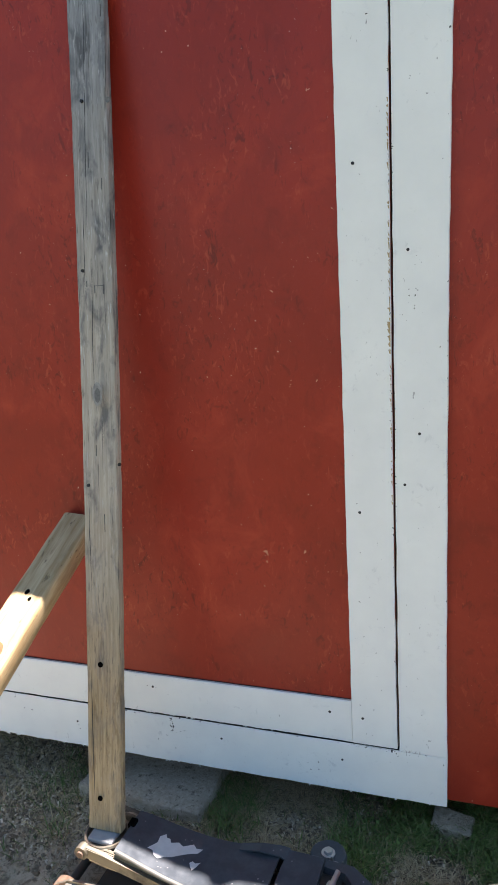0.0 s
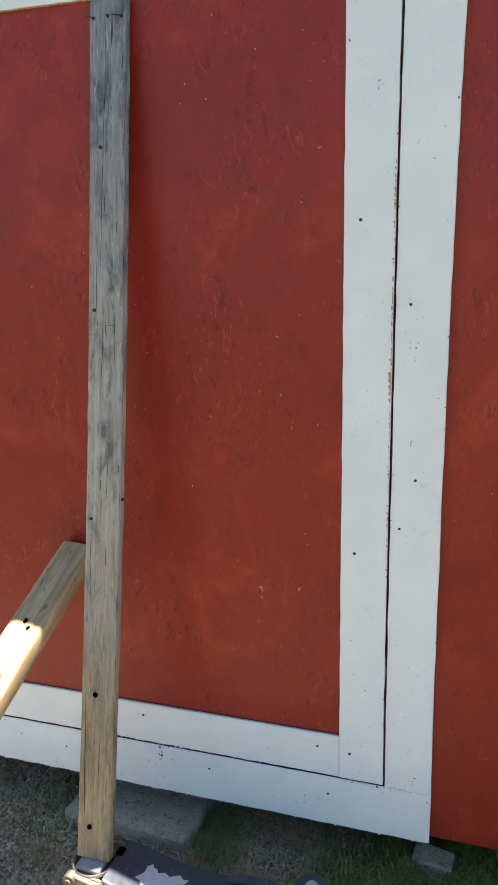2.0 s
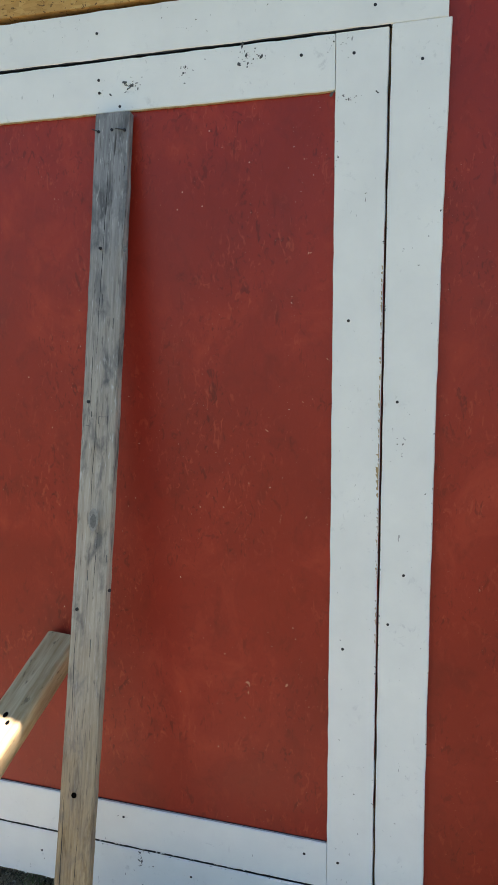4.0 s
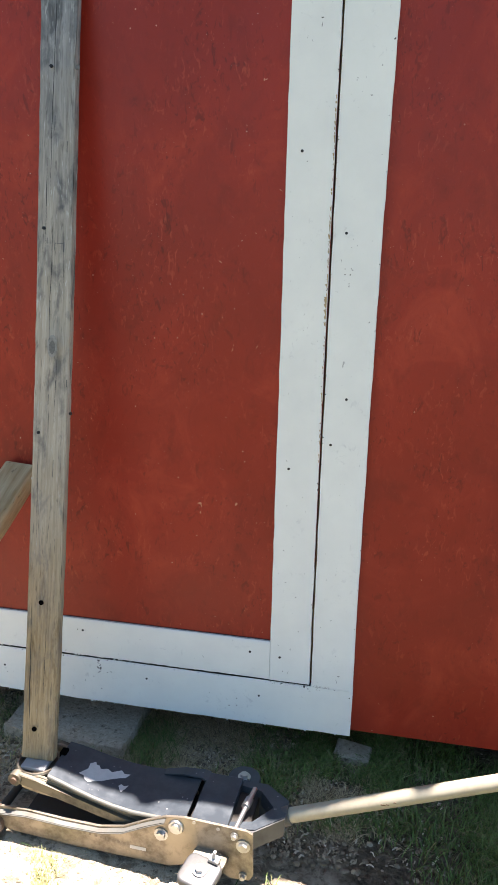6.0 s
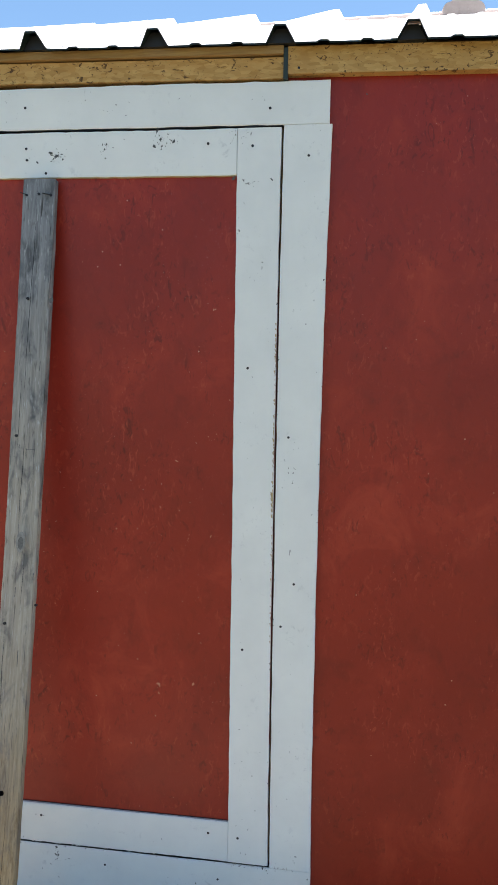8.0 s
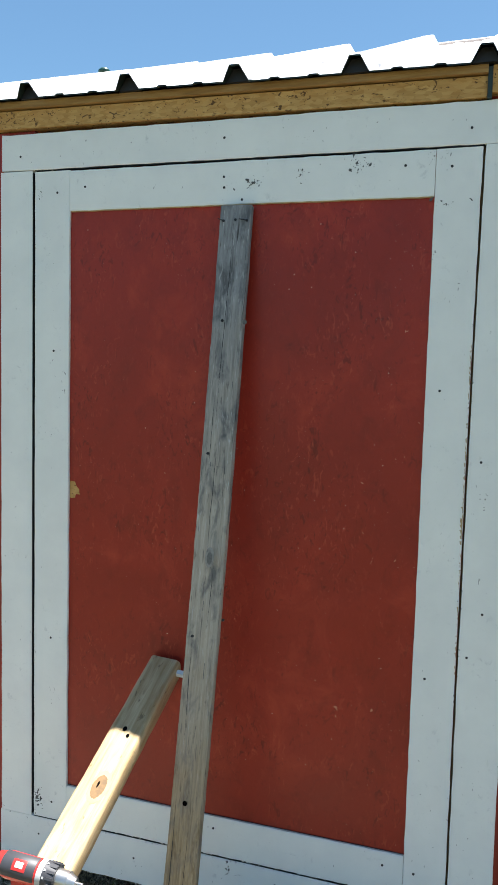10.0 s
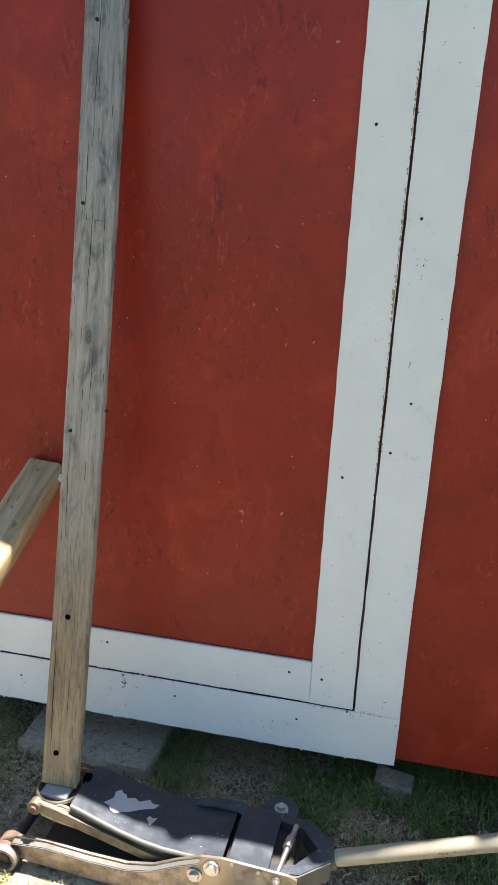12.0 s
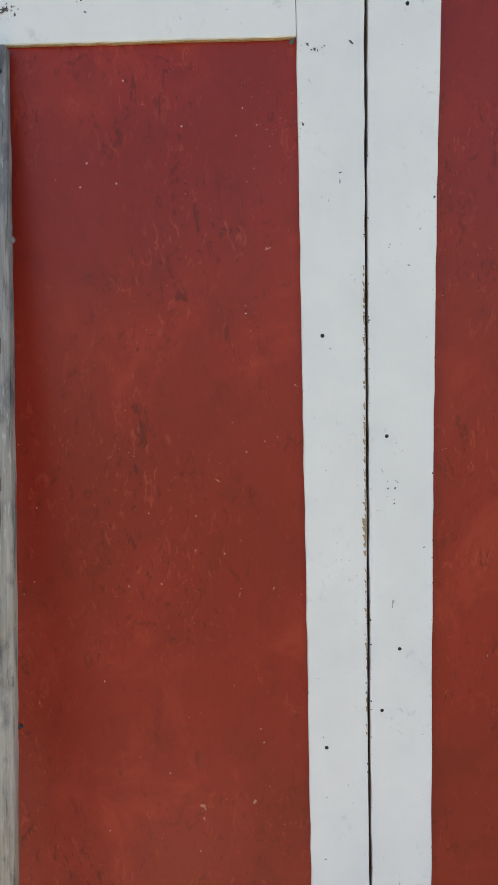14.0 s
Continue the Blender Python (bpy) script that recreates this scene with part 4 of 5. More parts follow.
for s in (-1, 1):
    v = 0.088 * s
    outline = SIDE if s < 0 else [(u, min(w, 0.112)) for u, w in SIDE]
    # far plate takes the dark enamel, so its shade is in the colour
    plate = part("side_plate", slab(B(), outline, v - 0.003, v + 0.003), PLATE if s < 0 else BLACK, jack, "dirty champagne-coloured steel side plate" if s < 0 else "far steel side plate darkened as shade")
    if s < 0:
        lip = strip(B(), [(0.012, 0.066), (0.022, 0.080)] + SIDE[3:9], 0.011, 0.009, 0.005, v - 0.004)
        for q in lip.verts:
            if q.co.y < v:
                q.co.z -= 0.009
        bmesh.ops.bevel(lip, geom=lip.edges[:], offset=0.0016, segments=2, affect="EDGES")
        part("flange", lip, LIP, plate, "rounded light-grey top flange", smooth=True)
    # front roller
    R = 0.032
    wheel = part("front_wheel", rod(B(), (0.004, v - s * 0.026, R), (0.004, v + s * 0.014, R), R, sides=32), RUST, jack, "rusty steel front roller", smooth=True)
    ring_ = B()
    for a0, a1, y0, y1 in ((R, R - 0.001, 0.014, 0.030), (R - 0.001, R - 0.008, 0.030, 0.030), (R - 0.008, R - 0.009, 0.030, 0.015)):
        lo = [ring_.verts.new((0.004 + a0 * math.cos(t / 32 * 6.28319), v + s * y0, R + a0 * math.sin(t / 32 * 6.28319))) for t in range(32)]
        hi = [ring_.verts.new((0.004 + a1 * math.cos(t / 32 * 6.28319), v + s * y1, R + a1 * math.sin(t / 32 * 6.28319))) for t in range(32)]
        for t in range(32):
            ring_.faces.new((lo[t], lo[(t + 1) % 32], hi[(t + 1) % 32], hi[t]))
    bmesh.ops.remove_doubles(ring_, verts=ring_.verts[:], dist=0.0001)
    part("rim", ring_, ROLLER, wheel, "worn pinkish-brown rim", smooth=True)
    part("hub", rod(B(), (0.004, v + s * 0.0142, R), (0.004, v + s * 0.022, R), 0.010, sides=16), SMUT, wheel)
    if s < 0:
        for u, w, r in ((0.444, 0.100, 0.0115), (0.639, 0.112, 0.0115), (0.640, 0.029, 0.0065), (0.618, 0.136, 0.006)):
            hexbolt("bolt", u, v - 0.003, w, r, plate)
        pin = B()
        rod(pin, (0.480, v - 0.003, 0.128), (0.480, v - 0.008, 0.128), 0.019, 0.017, 24)
        rod(pin, (0.480, v - 0.008, 0.128), (0.480, v - 0.013, 0.128), 0.012, 0.011, 20)
        part("pivot_pin", pin, STEEL, plate, "round bright pivot pin", smooth=True)
        for u, w in ((0.523, 0.150), (0.580, 0.145)):
            part("rivet", rod(B(), (u, v - 0.003, w), (u, v - 0.005, w), 0.004, sides=10), STEEL, plate)
        # worn raised marking, as plain bars
        for k in range(9):
            u = 0.232 + k * 0.0145
            w = 0.062 - 0.010 * k / 9
            part("marking", box(B(), u, u + 0.0062, v - 0.0033, v - 0.002, w - 0.007, w), LETTER, plate)
        part("sticker", box(B(), 0.365, 0.405, v - 0.0036, v - 0.002, 0.040, 0.049), STICKER, plate, "small pale sticker")
    # caster bracket
    cv = 0.152 * s
    if s < 0:
        outline = []
        for ex, ey, a0 in ((0.025, 0.020, 0), (-0.025, 0.020, 90), (-0.025, -0.022, 180), (0.025, -0.022, 270)):
            outline += [(0.555 + ex + 0.018 * math.cos(radians(a0 + 22.5 * k)), cv + ey + 0.018 * math.sin(radians(a0 + 22.5 * k))) for k in range(5)]
        plate_c = slab(B(), outline, 0.066, 0.082, axis="z")
        rims = [e for e in plate_c.edges if all(abs(q.co.z - 0.082) < 1e-5 for q in e.verts)]
        bmesh.ops.bevel(plate_c, geom=rims, offset=0.006, segments=3, affect="EDGES", profile=0.5)
    else:
        plate_c = rod(B(), (0.555, cv, 0.074), (0.555, cv, 0.082), 0.044, 0.041, 32)
    # one paint in truth: near bracket coloured as sunlit, far one as shaded
    caster = part("caster", plate_c, GALV if s < 0 else BLACK, jack, "rounded steel caster bracket", smooth=True)
    if s > 0:
        caster.location = (0.028, 0.004, 0.002)
    else:
        spot = Vector((0.555, cv, 0.082))
        caster.matrix_basis = Matrix.Translation(spot) @ pose(0, 0, 0, 7, 3, -13) @ Matrix.Translation(-spot)
    if s > 0:
        part("skirt", rod(B(), (0.555, cv, 0.056), (0.555, cv, 0.0735), 0.0435, sides=32), BLACK, caster)
    hexbolt("bolt", 0.555, cv, 0.082, 0.011, caster, up=True)
    latch = B()
    box(latch, 0.560, 0.586, cv - s * 0.036 - 0.010, cv - s * 0.036 + 0.010, 0.082, 0.092, 0.003)
    rod(latch, (0.571, cv - s * 0.036, 0.090), (0.574, cv - s * 0.036, 0.112), 0.006, 0.003, 10)
    part("latch", latch, STEEL, caster, "small bent steel latch")
    fork = B()
    rod(fork, (0.555, cv, 0.076), (0.555, cv, 0.06), 0.03, 0.026, 20)
    box(fork, 0.530, 0.585, cv - 0.020, cv - 0.016, 0.022, 0.064, 0.002)
    box(fork, 0.530, 0.585, cv + 0.016, cv + 0.020, 0.022, 0.064, 0.002)
    part("fork", fork, RUST, caster)
    part("wheel", rod(B(), (0.566, cv - 0.014, 0.0235), (0.566, cv + 0.014, 0.0235), 0.0245, sides=24), RUST, caster, "rust-brown caster wheel", smooth=True)
    brk = B()
    box(brk, 0.515, 0.595, min(v, cv - s * 0.02), max(v, cv - s * 0.02), 0.066, 0.0755, 0.002)
    part("gusset", brk, PLATE, caster)
    # lift arm web and link
    web = [(0.070, 0.128), (0.085, 0.158), (0.12, 0.166), (0.20, 0.150), (0.27, 0.128), (0.34, 0.114), (0.48, 0.118), (0.49, 0.090), (0.34, 0.080), (0.20, 0.112), (0.11, 0.118)]
    bm = slab(B(), web, 0.060 * s - 0.006, 0.060 * s + 0.006)
    bmesh.ops.bevel(bm, geom=bm.edges[:], offset=0.003, segments=2, affect="EDGES")
    part("arm_side", bm, PLATE, jack, "rounded steel lift-arm side", smooth=True)
    link = B()
    slab(link, [(0.070, 0.174), (0.120, 0.163), (0.240, 0.132), (0.330, 0.108), (0.405, 0.094), (0.405, 0.074), (0.330, 0.086), (0.240, 0.108), (0.120, 0.138), (0.062, 0.146)], 0.070 * s - 0.006, 0.070 * s + 0.006)
    bmesh.ops.bevel(link, geom=link.edges[:], offset=0.002, segments=2, affect="EDGES")
    rod(link, (0.066, 0.062 * s, 0.160), (0.066, 0.082 * s, 0.160), 0.016, sides=22)
    part("link_bar", link, DULL, jack, "worn flat steel link bar", smooth=True)
    part("link_pin", rod(B(), (0.066, 0.082 * s, 0.160), (0.066, 0.087 * s, 0.160), 0.008, sides=14), RUST, jack)
part("front_axle", rod(B(), (0.004, -0.07, 0.032), (0.004, 0.07, 0.032), 0.011), SMUT, jack, smooth=True)
part("pan", box(B(), 0.06, 0.64, -0.084, 0.084, 0.018, 0.024), SMUT, jack, "greasy dark bottom pan")
COVER = [(0.146, 0.177), (0.175, 0.171), (0.215, 0.160), (0.265, 0.147), (0.315, 0.138), (0.365, 0.134), (0.43, 0.136), (0.498, 0.143)]
cover = part("arm_cover", strip(B(), COVER, 0.062, 0.080, 0.005), BLACK, jack, "scuffed black arm cover", smooth=True)


edge = B()
run = [Vector((u, -(0.062 + 0.018 * i / 7) - 0.001, w - 0.005)) for i, (u, w) in enumerate(COVER)]
for a, b in zip(run, run[1:]):
    rod(edge, a, b + (b - a) * 0.04, 0.0055, sides=12)
part("rolled_edge", edge, LIP, cover, "bright worn steel edge", smooth=True)


def cover_height(u):
    for (a, ha), (b, hb) in zip(COVER, COVER[1:]):
        if a <= u <= b:
            return ha + (hb - ha) * (u - a) / (b - a)
    return COVER[-1][1]


def on_cover(name, outline, label):
    bm = B()
    face = bm.faces.new([bm.verts.new((u, v, 0)) for u, v in outline])
    bmesh.ops.triangulate(bm, faces=[face])
    bmesh.ops.subdivide_edges(bm, edges=bm.edges[:], cuts=3, use_grid_fill=True)
    for vert in bm.verts:
        vert.co.z = cover_height(vert.co.x) + 0.0011
    part(name, bm, STICKER, cover, label)


on_cover("sticker", [(0.207, -0.024), (0.221, 0.000), (0.219, 0.018), (0.229, 0.030), (0.234, 0.022), (0.242, 0.023), (0.248, 0.014), (0.263, 0.024), (0.276, 0.018), (0.296, 0.034), (0.306, 0.026),
                     (0.321, 0.030), (0.313, 0.014), (0.304, 0.010), (0.286, -0.002), (0.264, -0.020), (0.250, -0.028), (0.239, -0.038), (0.227, -0.034), (0.220, -0.024)], "torn grey sticker remnant")
on_cover("sticker_scrap", [(0.307, -0.016), (0.312, -0.008), (0.320, -0.012), (0.330, -0.006), (0.325, -0.022), (0.320, -0.032), (0.314, -0.026)], "scrap of a grey sticker")
crest = B()
strip(crest, [(0.40, 0.137), (0.45, 0.149), (0.50, 0.151), (0.515, 0.146)], 0.010, 0.018, 0.004, 0.066)
part("cover_ridge", crest, BLACK, cover)
part("rear_cover", box(B(), 0.510, 0.598, -0.080, 0.080, 0.128, 0.146, 0.002), BLACK, jack, "flat black rear cover")
part("power_unit", box(B(), 0.50, 0.645, -0.060, 0.060, 0.030, 0.126, 0.006), SMUT, jack, "dark hydraulic body")
rodm = B()
rod(rodm, (0.618, -0.086, 0.148), (0.636, 0.042, 0.155), 0.006, sides=14)
rod(rodm, (0.626, -0.020, 0.153), (0.631, 0.006, 0.155), 0.010, sides=14)
part("release_rod", rodm, STEEL, jack, "thin steel cross rod", smooth=True)
yoke = B()
for a, b in (((-0.080, 0.6), (-0.020, 1)), ((0.080, 0.6), (0.020, 1))):
    s = 1 if a[0] > 0 else -1
    pts = [(0.600, 0.060 * s), (0.600, 0.080 * s), (0.662, 0.074 * s), (0.722, 0.026 * s), (0.722, 0.0), (0.690, 0.0), (0.650, 0.050 * s)]
    slab(yoke, pts if s > 0 else pts[::-1], 0.100, 0.142, axis="z")
for vert in yoke.verts:
    vert.co.z += max(0.0, vert.co.x - 0.62) * 0.10
part("handle_yoke", yoke, BLACK, jack, "black tapered handle yoke")
tongue = slab(B(), [(0.602, -0.0868), (0.659, -0.0808), (0.722, -0.0310), (0.722, -0.0270), (0.659, -0.0752), (0.602, -0.0812)], 0.094, 0.140, axis="z")
for vert in tongue.verts:
    vert.co.z += max(0.0, vert.co.x - 0.62) * 0.10
part("yoke_side", tongue, GALV, jack, "bare steel yoke side")
TILT_H = radians(22.9)
h0 = Vector((0.706, 0.0, 0.126))
h_way = Vector((math.cos(TILT_H), 0.0, math.sin(TILT_H)))
part("collar", rod(B(), h0, h0 + h_way * 0.028, 0.0225, sides=28), GALV, jack, "worn steel ring collar", smooth=True)
tube = part("handle", rod(B(), h0 + h_way * 0.02, h0 + h_way * 0.55, 0.0175, sides=28), CREAM, jack, "cream enamel handle tube", smooth=True)
part("handle_joint", rod(B(), h0 + h_way * 0.545, h0 + h_way * 0.57, 0.0190, sides=28), CREAM, tube, smooth=True)
part("upper_tube", rod(B(), h0 + h_way * 0.565, h0 + h_way * 1.05, 0.0165, sides=28), CREAM, tube, smooth=True)
part("grip", rod(B(), h0 + h_way * 1.05, h0 + h_way * 1.2, 0.0195, sides=20), TOOL_GREY, tube, smooth=True)
scar = B()
rng = random.Random(2)
for k in range(7):
    p = h0 + h_way * (0.25 + 0.03 * rng.random() ** 2) + Vector((0, -0.0177, 0.004 * rng.random()))
    q = 0.004 * rng.uniform(0.3, 1.0)
    box(scar, p.x - q, p.x + q, p.y, p.y + 0.002, p.z - q * 0.4, p.z + q * 0.4)
part("paint_scar", scar, RUST, tube, "brown chip in the enamel")
# saddle under the post
saddle = B()
rod(saddle, (0.094, -0.010, 0.118), (0.094, -0.010, 0.146), 0.030, 0.034)
rod(saddle, (0.094, -0.010, 0.146), (0.094, -0.010, 0.160), 0.044, 0.049, 32)
cup = part("saddle", saddle, DULL, jack, "round steel saddle cup", smooth=True)
hoop = B()
rows = []
for t in range(36):
    a = t / 36 * 6.28319
    rows.append([hoop.verts.new(((0.050 + 0.0045 * math.cos(b)) * math.cos(a) + 0.094, (0.050 + 0.0045 * math.cos(b)) * math.sin(a) - 0.010, 0.163 + 0.006 * math.sin(b))) for b in (0, 1.05, 2.09, 3.14, 4.19, 5.24)])
for t in range(36):
    for k in range(6):
        hoop.faces.new((rows[t][k], rows[(t + 1) % 36][k], rows[(t + 1) % 36][(k + 1) % 6], rows[t][(k + 1) % 6]))
part("rim", hoop, PLATE, cup, "worn tan steel rim", smooth=True)
part("pad", box(B(), 0.062, 0.126, -0.046, 0.020, 0.1605, 0.1715, 0.003), GREY_PAD, cup, "pale grey pad under the post")
part("lug", box(B(), 0.138, 0.156, 0.010, 0.034, 0.150, 0.182, 0.004), HOLE, cup, "black lug beside the rim")

# ---- concrete block and paver under the shed ----
def rough_block(name, sx, sy, sz, place, material, label, seed, bev=0.012, rough=0.005):
    bm = B()
    box(bm, -sx / 2, sx / 2, -sy / 2, sy / 2, 0, sz, bev)
    bmesh.ops.subdivide_edges(bm, edges=[e for e in bm.edges if e.calc_length() > 0.03], cuts=6, use_grid_fill=True)
    for v in bm.verts:
        v.co += Vector((noise.noise(v.co * 18 + Vector((seed, 0, 0))), noise.noise(v.co * 18 + Vector((0, seed, 0))), noise.noise(v.co * 14 + Vector((0, 0, seed))))) * rough
        v.co += Vector((noise.noise(v.co * 55), noise.noise(v.co * 55 + Vector((9, 0, 0))), noise.noise(v.co * 55 + Vector((0, 9, 0))))) * rough * 0.4
    return single(name, bm, material, label, "block", place=place, smooth=True)


rough_block("concrete_block", 0.38, 0.22, 0.19, pose(-0.584, 0.052, -0.152, 1.5, 0, -3), CONCRETE, "worn grey concrete block half sunk in dirt", 3, 0.010)
rough_block("paver", 0.100, 0.062, 0.06, pose(0.236, 0.080, -0.030, 5, 3, -8), CONCRETE, "grey-brown paver stone in the grass", 8, 0.004, 0.0016)


# ---- cordless drill on the brace ----
D = Matrix.Translation((-0.647, -0.730, 0.539)) @ pose(0, 0, 0, 0, 2, 0) @ Matrix.Scale(0.76, 4)
drill = thing("cordless_drill", D, "red and charcoal cordless drill standing on the brace", "drill")
A_H = 0.178
bodyd = B()
rod(bodyd, (-0.115, 0, A_H), (-0.085, 0, A_H), 0.026, 0.032, 24)
rod(bodyd, (-0.085, 0, A_H), (0.012, 0, A_H), 0.033, 0.033, 24)
motor = part("motor_housing", bodyd, TOOL_RED, drill, "red plastic motor housing", smooth=True)


def arc_plate(x0, x1, a0, a1, r0, r1):
    """A curved plate round the drill's axis, from angle a0 to a1 (90 is up)."""
    bm = B()
    rows = []
    for k in range(11):
        a = radians(a0 + (a1 - a0) * k / 10)
        rows.append([bm.verts.new((x, r * math.cos(a), A_H + r * math.sin(a))) for x, r in ((x0, r0), (x0 + 0.003, r1), (x1 - 0.003, r1), (x1, r0))])
    for p, q in zip(rows, rows[1:]):
        for k in range(4):
            bm.faces.new((p[k], q[k], q[(k + 1) % 4], p[(k + 1) % 4]))
    bm.faces.new(rows[0])
    bm.faces.new(rows[-1][::-1])
    return bm


part("side_panel", arc_plate(-0.092, 0.006, 78, 190, 0.0325, 0.0350), TOOL_GREY, motor, "charcoal plastic side panel", smooth=True)
part("badge", arc_plate(-0.060, -0.018, 112, 158, 0.0345, 0.0354), TOOL_RED, motor, smooth=True)
part("badge_bar", arc_plate(-0.052, -0.026, 122, 146, 0.0350, 0.0358), TOOL_PALE, motor, smooth=True)
part("selector_ring", rod(B(), (0.012, 0, A_H), (0.028, 0, A_H), 0.0345, 0.0345, 28), TOOL_PALE, drill, "pale grey mode ring", smooth=True)
clutch = B()
rod(clutch, (0.028, 0, A_H), (0.060, 0, A_H), 0.036, 0.031, 28)
ringp = part("clutch_ring", clutch, TOOL_GREY, drill, "ribbed charcoal clutch ring", smooth=True)
for k in range(14):
    a = k / 14 * 6.283
    r = B()
    box(r, 0.040, 0.060, -0.003, 0.003, -0.0012, 0.0012)
    r.transform(Matrix.Translation((0, 0.0335 * math.cos(a), A_H + 0.0335 * math.sin(a))) @ Matrix.Rotation(a - 1.5708, 4, "X"))
    part("rib", r, TOOL_GREY, ringp)
for k in range(4):
    a = 1.2 + k * 0.5
    m = B()
    box(m, 0.031, 0.036, -0.0025, 0.0025, -0.0005, 0.0008)
    m.transform(Matrix.Translation((0, 0.0357 * math.cos(a), A_H + 0.0357 * math.sin(a))) @ Matrix.Rotation(a - 1.5708, 4, "X"))
    part("marking", m, TOOL_PALE, ringp)
chuck = B()
rod(chuck, (0.060, 0, A_H), (0.092, 0, A_H), 0.024, 0.023, 26)
rod(chuck, (0.092, 0, A_H), (0.112, 0, A_H), 0.021, 0.012, 26)
rod(chuck, (0.112, 0, A_H), (0.130, 0, A_H), 0.004, 0.004, 10)
part("chuck", chuck, STEEL, drill, "bright steel keyless chuck", smooth=True)
grip = slab(B(), [(-0.075, A_H - 0.02), (-0.018, A_H - 0.02), (-0.020, 0.052), (-0.06, 0.052)], -0.017, 0.017)
bmesh.ops.bevel(grip, geom=grip.edges[:], offset=0.008, segments=2, affect="EDGES")
part("grip", grip, TOOL_RED, drill, "red plastic pistol grip", smooth=True)
part("trigger", box(B(), -0.022, -0.010, -0.008, 0.008, 0.105, 0.142, 0.003), TOOL_GREY, drill)
foot = B()
box(foot, -0.085, 0.018, -0.030, 0.034, 0.012, 0.060, 0.006)
part("battery", foot, TOOL_GREY, drill, "charcoal battery pack")
wedge = slab(B(), [(-0.034, -0.006), (0.034, 0.020), (0.034, 0.016), (-0.034, -0.012)], -0.08, 0.014)
wedge.transform(Matrix(((0, 1, 0, 0), (1, 0, 0, 0), (0, 0, 1, 0), (0, 0, 0, 1))))
part("battery_foot", wedge, TOOL_GREY, drill)


# ---- grass, straw and stones ----
def scatter(name, material, label, count, seed, area, keep, shape):
    rng = random.Random(seed)
    verts, faces = [], []
    x0, x1, y0, y1 = area
    tries = 0
    while count > 0 and tries < 400000:
        tries += 1
        x, y = rng.uniform(x0, x1), rng.uniform(y0, y1)
        if rng.random() > keep(x, y):
            continue
        shape(rng, x, y, ground_height(x, y), verts, faces)
        count -= 1
    me = bpy.data.meshes.new(name)
    me.from_pydata(verts, [], faces)
    me.materials.append(material)
    return tagged(new(name, me), label, "grass" if "grass" in name else "debris", kind="stuff")


def blade(tall, wide, lay=1.0):
    def make(rng, x, y, z, verts, faces):
        a, h, w = rng.uniform(0, 6.283), tall * rng.uniform(0.4, 1.3), wide * rng.uniform(0.6, 1.3)
        lean = h * lay * rng.uniform(0.2, 1.1)
        c, s = math.cos(a), math.sin(a)
        n = len(verts)
        for f, k in ((0, 1.0), (0.45, 0.8), (0.8, 0.45)):
            d = lean * f * f
            for side in (-1, 1):
                verts.append((x + c * d - s * w * k * side, y + s * d + c * w * k * side, z - 0.002 + h * f))
        verts.append((x + c * lean, y + s * lean, z + h * (0.95 - 0.2 * lay)))
        faces.extend([(n, n + 1, n + 3, n + 2), (n + 2, n + 3, n + 5, n + 4), (n + 4, n + 5, n + 6)])
    return make


def twig(long, wide):
    def make(rng, x, y, z, verts, faces):
        a, l, w = rng.uniform(0, 6.283), long * rng.uniform(0.3, 1.3), wide * rng.uniform(0.6, 1.4)
        c, s = math.cos(a), math.sin(a)
        n = len(verts)
        for d, k, up in ((-l, 1, 0.002), (0, 1.1, 0.004 + 0.004 * rng.random()), (l, 0.6, 0.002)):
            b = 0.15 * l if d == 0 else 0
            for side in (-1, 1):
                verts.append((x + c * d - s * (w * k * side + b), y + s * d + c * (w * k * side + b), z + up + (0.0008 if side > 0 else 0)))
        faces.extend([(n, n + 1, n + 3, n + 2), (n + 2, n + 3, n + 5, n + 4)])
    return make


def stone(size):
    def make(rng, x, y, z, verts, faces):
        r = size * rng.uniform(0.35, 1.3)
        n = len(verts)
        a0 = rng.uniform(0, 6.283)
        for f, up in ((1.0, -0.1), (0.75, 0.5)):
            for k in range(6):
                a = a0 + k / 6 * 6.283
                q = r * f * rng.uniform(0.8, 1.15)
                verts.append((x + q * math.cos(a), y + q * math.sin(a) * 0.8, z + r * up))
        verts.append((x, y, z + r * 0.65))
        for k in range(6):
            j = (k + 1) % 6
            faces.append((n + k, n + j, n + 6 + j, n + 6 + k))
            faces.append((n + 6 + k, n + 6 + j, n + 12))
    return make


def leaf(size):
    def make(rng, x, y, z, verts, faces):
        for _ in range(5):
            a, r = rng.uniform(0, 6.283), size * rng.uniform(0.6, 1.2)
            cx, cy, cz = x + rng.gauss(0, size), y + rng.gauss(0, size), z + rng.uniform(0.008, 0.03)
            n = len(verts)
            for k in range(6):
                t = a + k / 6 * 6.283
                verts.append((cx + r * math.cos(t) * (1.2 if k % 3 == 0 else 0.8), cy + r * math.sin(t) * 0.8, cz + 0.3 * r * math.cos(t + a)))
            faces.append(tuple(range(n, n + 6)))
    return make


def fade(v, a, b):
    return min(1.0, max(0.0, (v - a) / (b - a)))


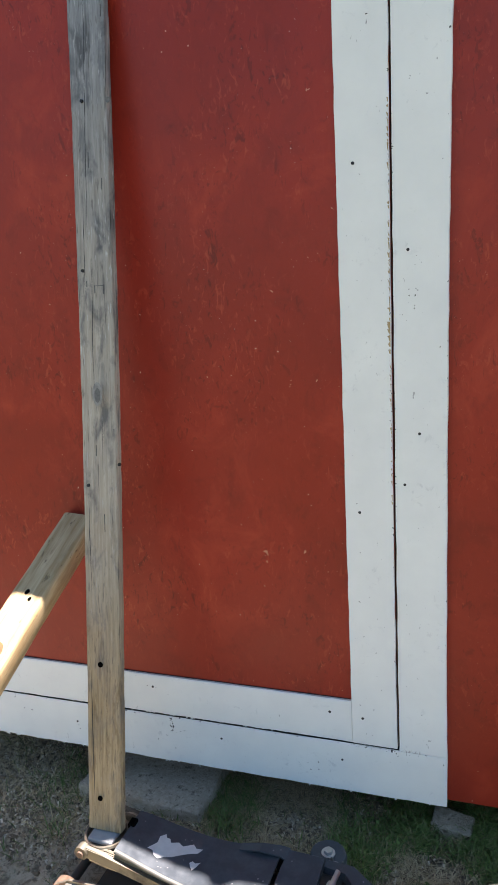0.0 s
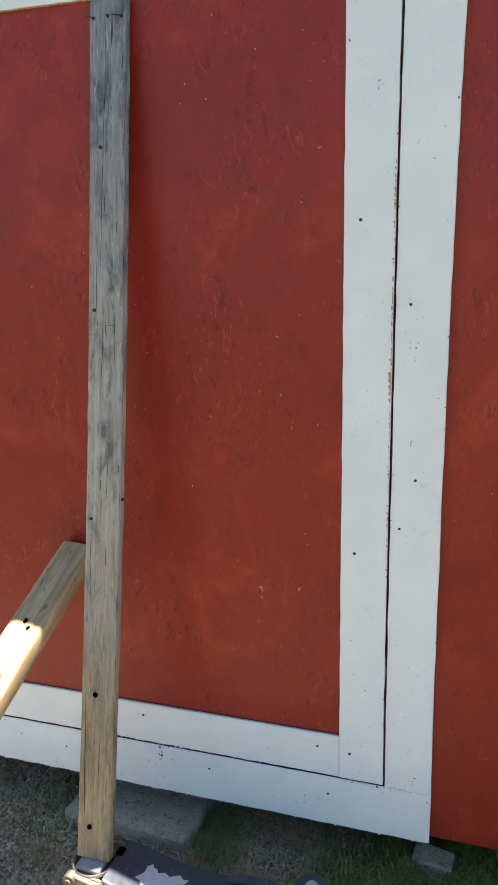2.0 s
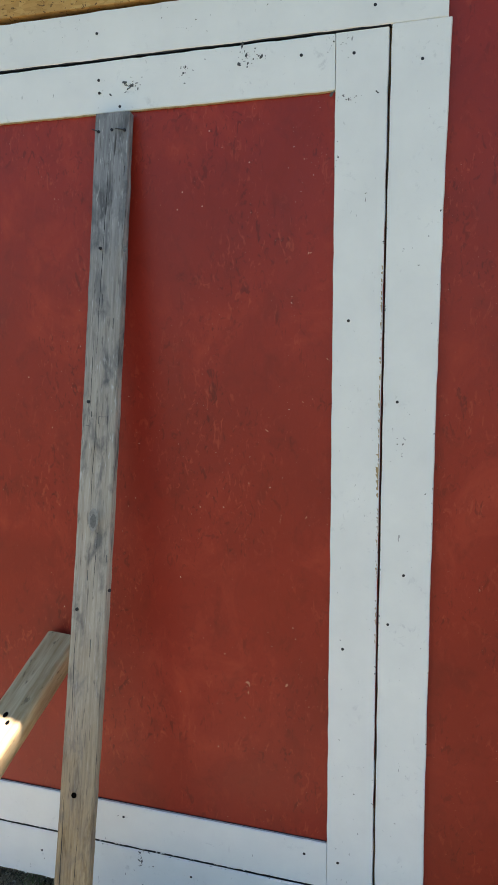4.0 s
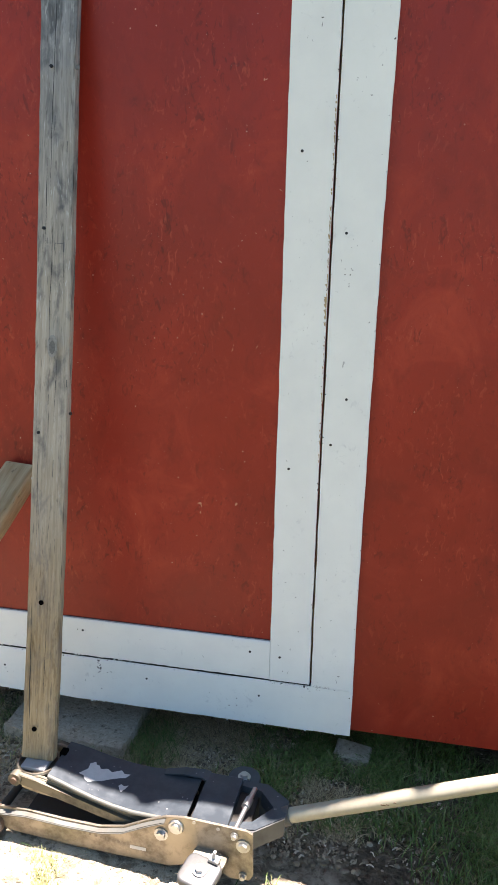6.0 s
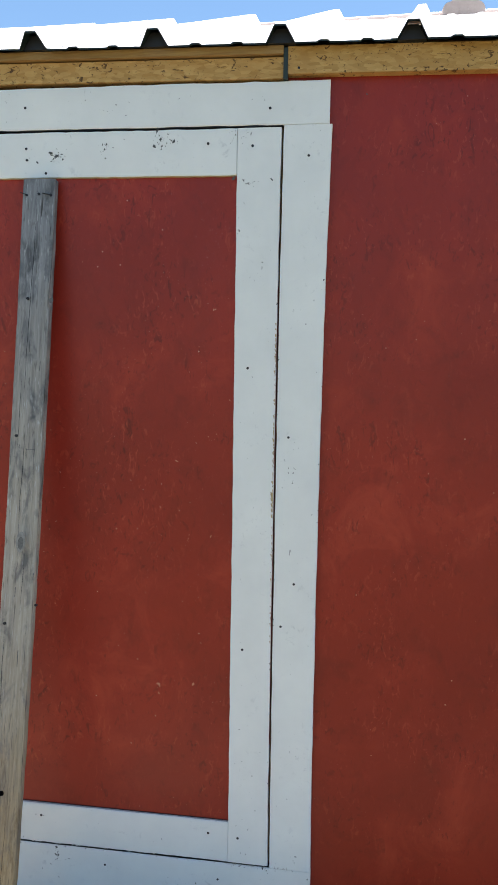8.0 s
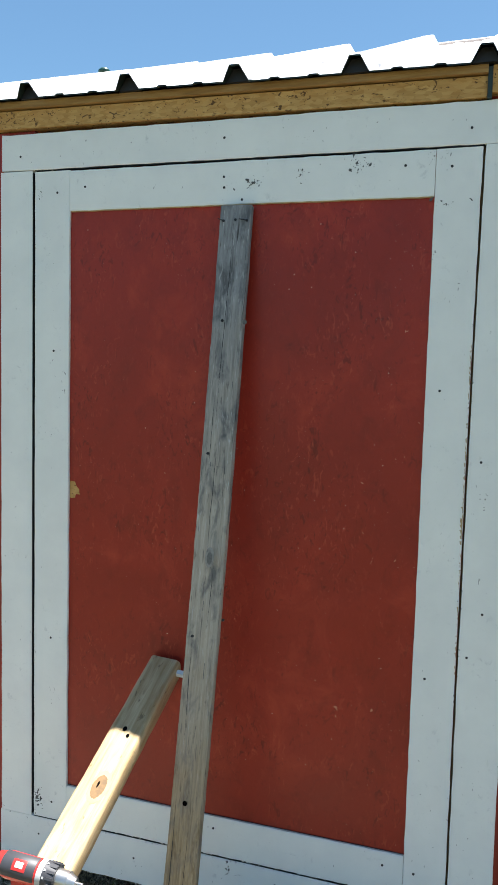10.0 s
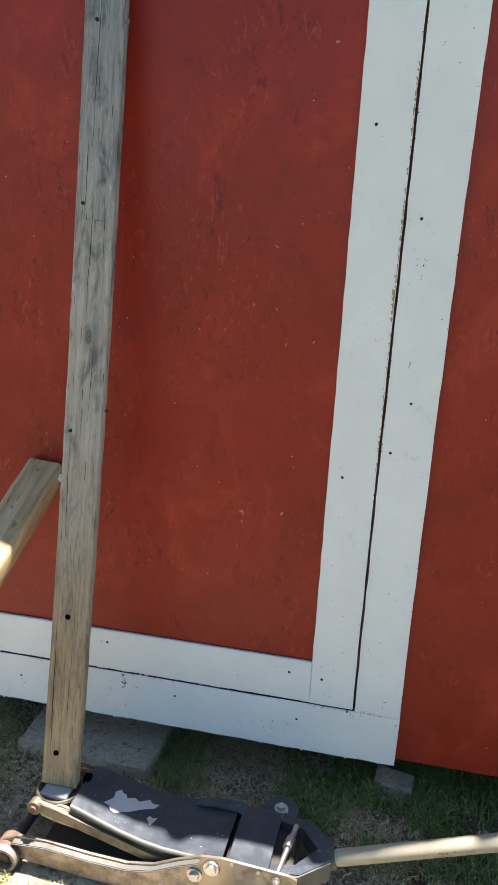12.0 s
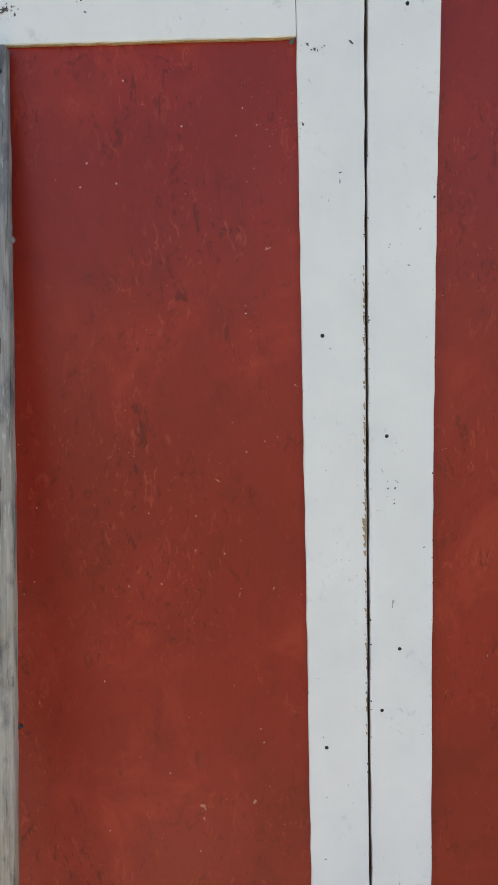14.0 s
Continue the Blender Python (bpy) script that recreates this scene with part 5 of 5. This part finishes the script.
def lush(x, y):
    clump = fade(noise.noise((x * 5.5, y * 5.5, 2.2)), -0.35, 0.2)
    wear = 1 - fade(noise.noise((x * 3, y * 3, 9.0)), 0.0, 0.3) * 0.8
    bare = fade(math.hypot((x - 0.22) / 0.28, (y + 0.33) / 0.17), 0.6, 1.3)
    jack_gap = 0.0 if (-0.68 < x < 0.06 and -0.42 < y < -0.18) else 1.0
    tufts = sum(a * math.exp(-((x - cx) / rx) ** 2 - ((y - cy) / ry) ** 2) for a, cx, cy, rx, ry in ((0.45, -0.335, -0.02, 0.06, 0.09), (0.06, -0.84, -0.06, 0.11, 0.08), (0.03, -0.98, 0.10, 0.12, 0.08)))
    edge = tufts + fade(x, -0.20, 0.18) ** 1.6 + 0.07 * fade(noise.noise((x * 8, y * 8, 1.1)), 0.1, 0.4) * fade(-0.45 - x, -0.3, 0.0)
    stone_gap = fade(math.hypot((x - 0.238) / 0.062, (y - 0.072) / 0.075), 0.8, 1.1)
    return jack_gap * clump * wear * edge * fade(0.28 - y, 0.0, 0.1) * fade(y, -0.46, -0.36) * bare * stone_gap


def thin(x, y):
    clump = fade(noise.noise((x * 7, y * 7, 5.5)), 0.08, 0.34)
    jack_gap = 0.0 if (-0.68 < x < 0.10 and -0.43 < y < -0.16) else 1.0
    lawn = 0.55 * fade(-y, 0.44, 0.50) * fade(x, -0.20, 0.05)
    return jack_gap * max(lawn, clump * (0.03 + 0.97 * fade(-y, 0.32, 0.42)) * (1 - 0.7 * fade(x, 0.05, 0.3)))


def matted(x, y):
    clump = fade(noise.noise((x * 9, y * 9, 7.5)), -0.1, 0.35)
    return clump * (0.15 + 0.85 * fade(x, -0.45, -0.3)) * (1 - fade(x, 0.05, 0.4) * 0.8)


def litter(x, y):
    return anywhere(x, y) * (0.25 + 0.75 * fade(noise.noise((x * 6, y * 6, 3.3)), -0.2, 0.3)) * (1 - 0.75 * fade(x, 0.0, 0.35))


anywhere = lambda x, y: 0.0 if (-0.66 < x < 0.05 and -0.40 < y < -0.2) else 1.0
scatter("grass", GRASS, "dark green shaded grass tufts along the shed", 44000, 1, (-1.3, 1.3, -0.5, 0.3), lush, blade(0.036, 0.0014, 1.5))
scatter("short_grass", DRY, "short yellowish grass in sunlit dirt", 16000, 2, (-1.1, 0.9, -0.72, 0.1), thin, blade(0.017, 0.0009, 1.4))
scatter("weed_leaves", GRASS, "small round weed leaves in the grass", 260, 3, (-0.3, 0.9, -0.15, 0.2), lush, leaf(0.0055))
scatter("straw_litter", STRAW, "scattered dry straw and grass clippings", 5500, 4, (-1.2, 0.35, -0.20, 0.25), anywhere, twig(0.015, 0.0011))
scatter("dead_grass", STRAW, "matted dead grass between the block and the lawn", 11000, 6, (-1.2, 0.45, -0.24, 0.25), matted, blade(0.022, 0.0011, 2.4))
scatter("leaf_litter", LITTER, "crumbled dead leaves and bark bits on the dirt", 11000, 8, (-1.3, 0.5, -0.30, 0.28), litter, twig(0.0075, 0.0021))
scatter("dirt_clods", CLOD, "dark crumbs and clods of dry soil", 4500, 9, (-1.3, 0.5, -0.32, 0.28), litter, stone(0.0075))
scatter("pebbles", STONE, "small pebbles and crumbs of soil", 5000, 5, (-1.4, 1.2, -1.0, 0.3), anywhere, stone(0.0036))
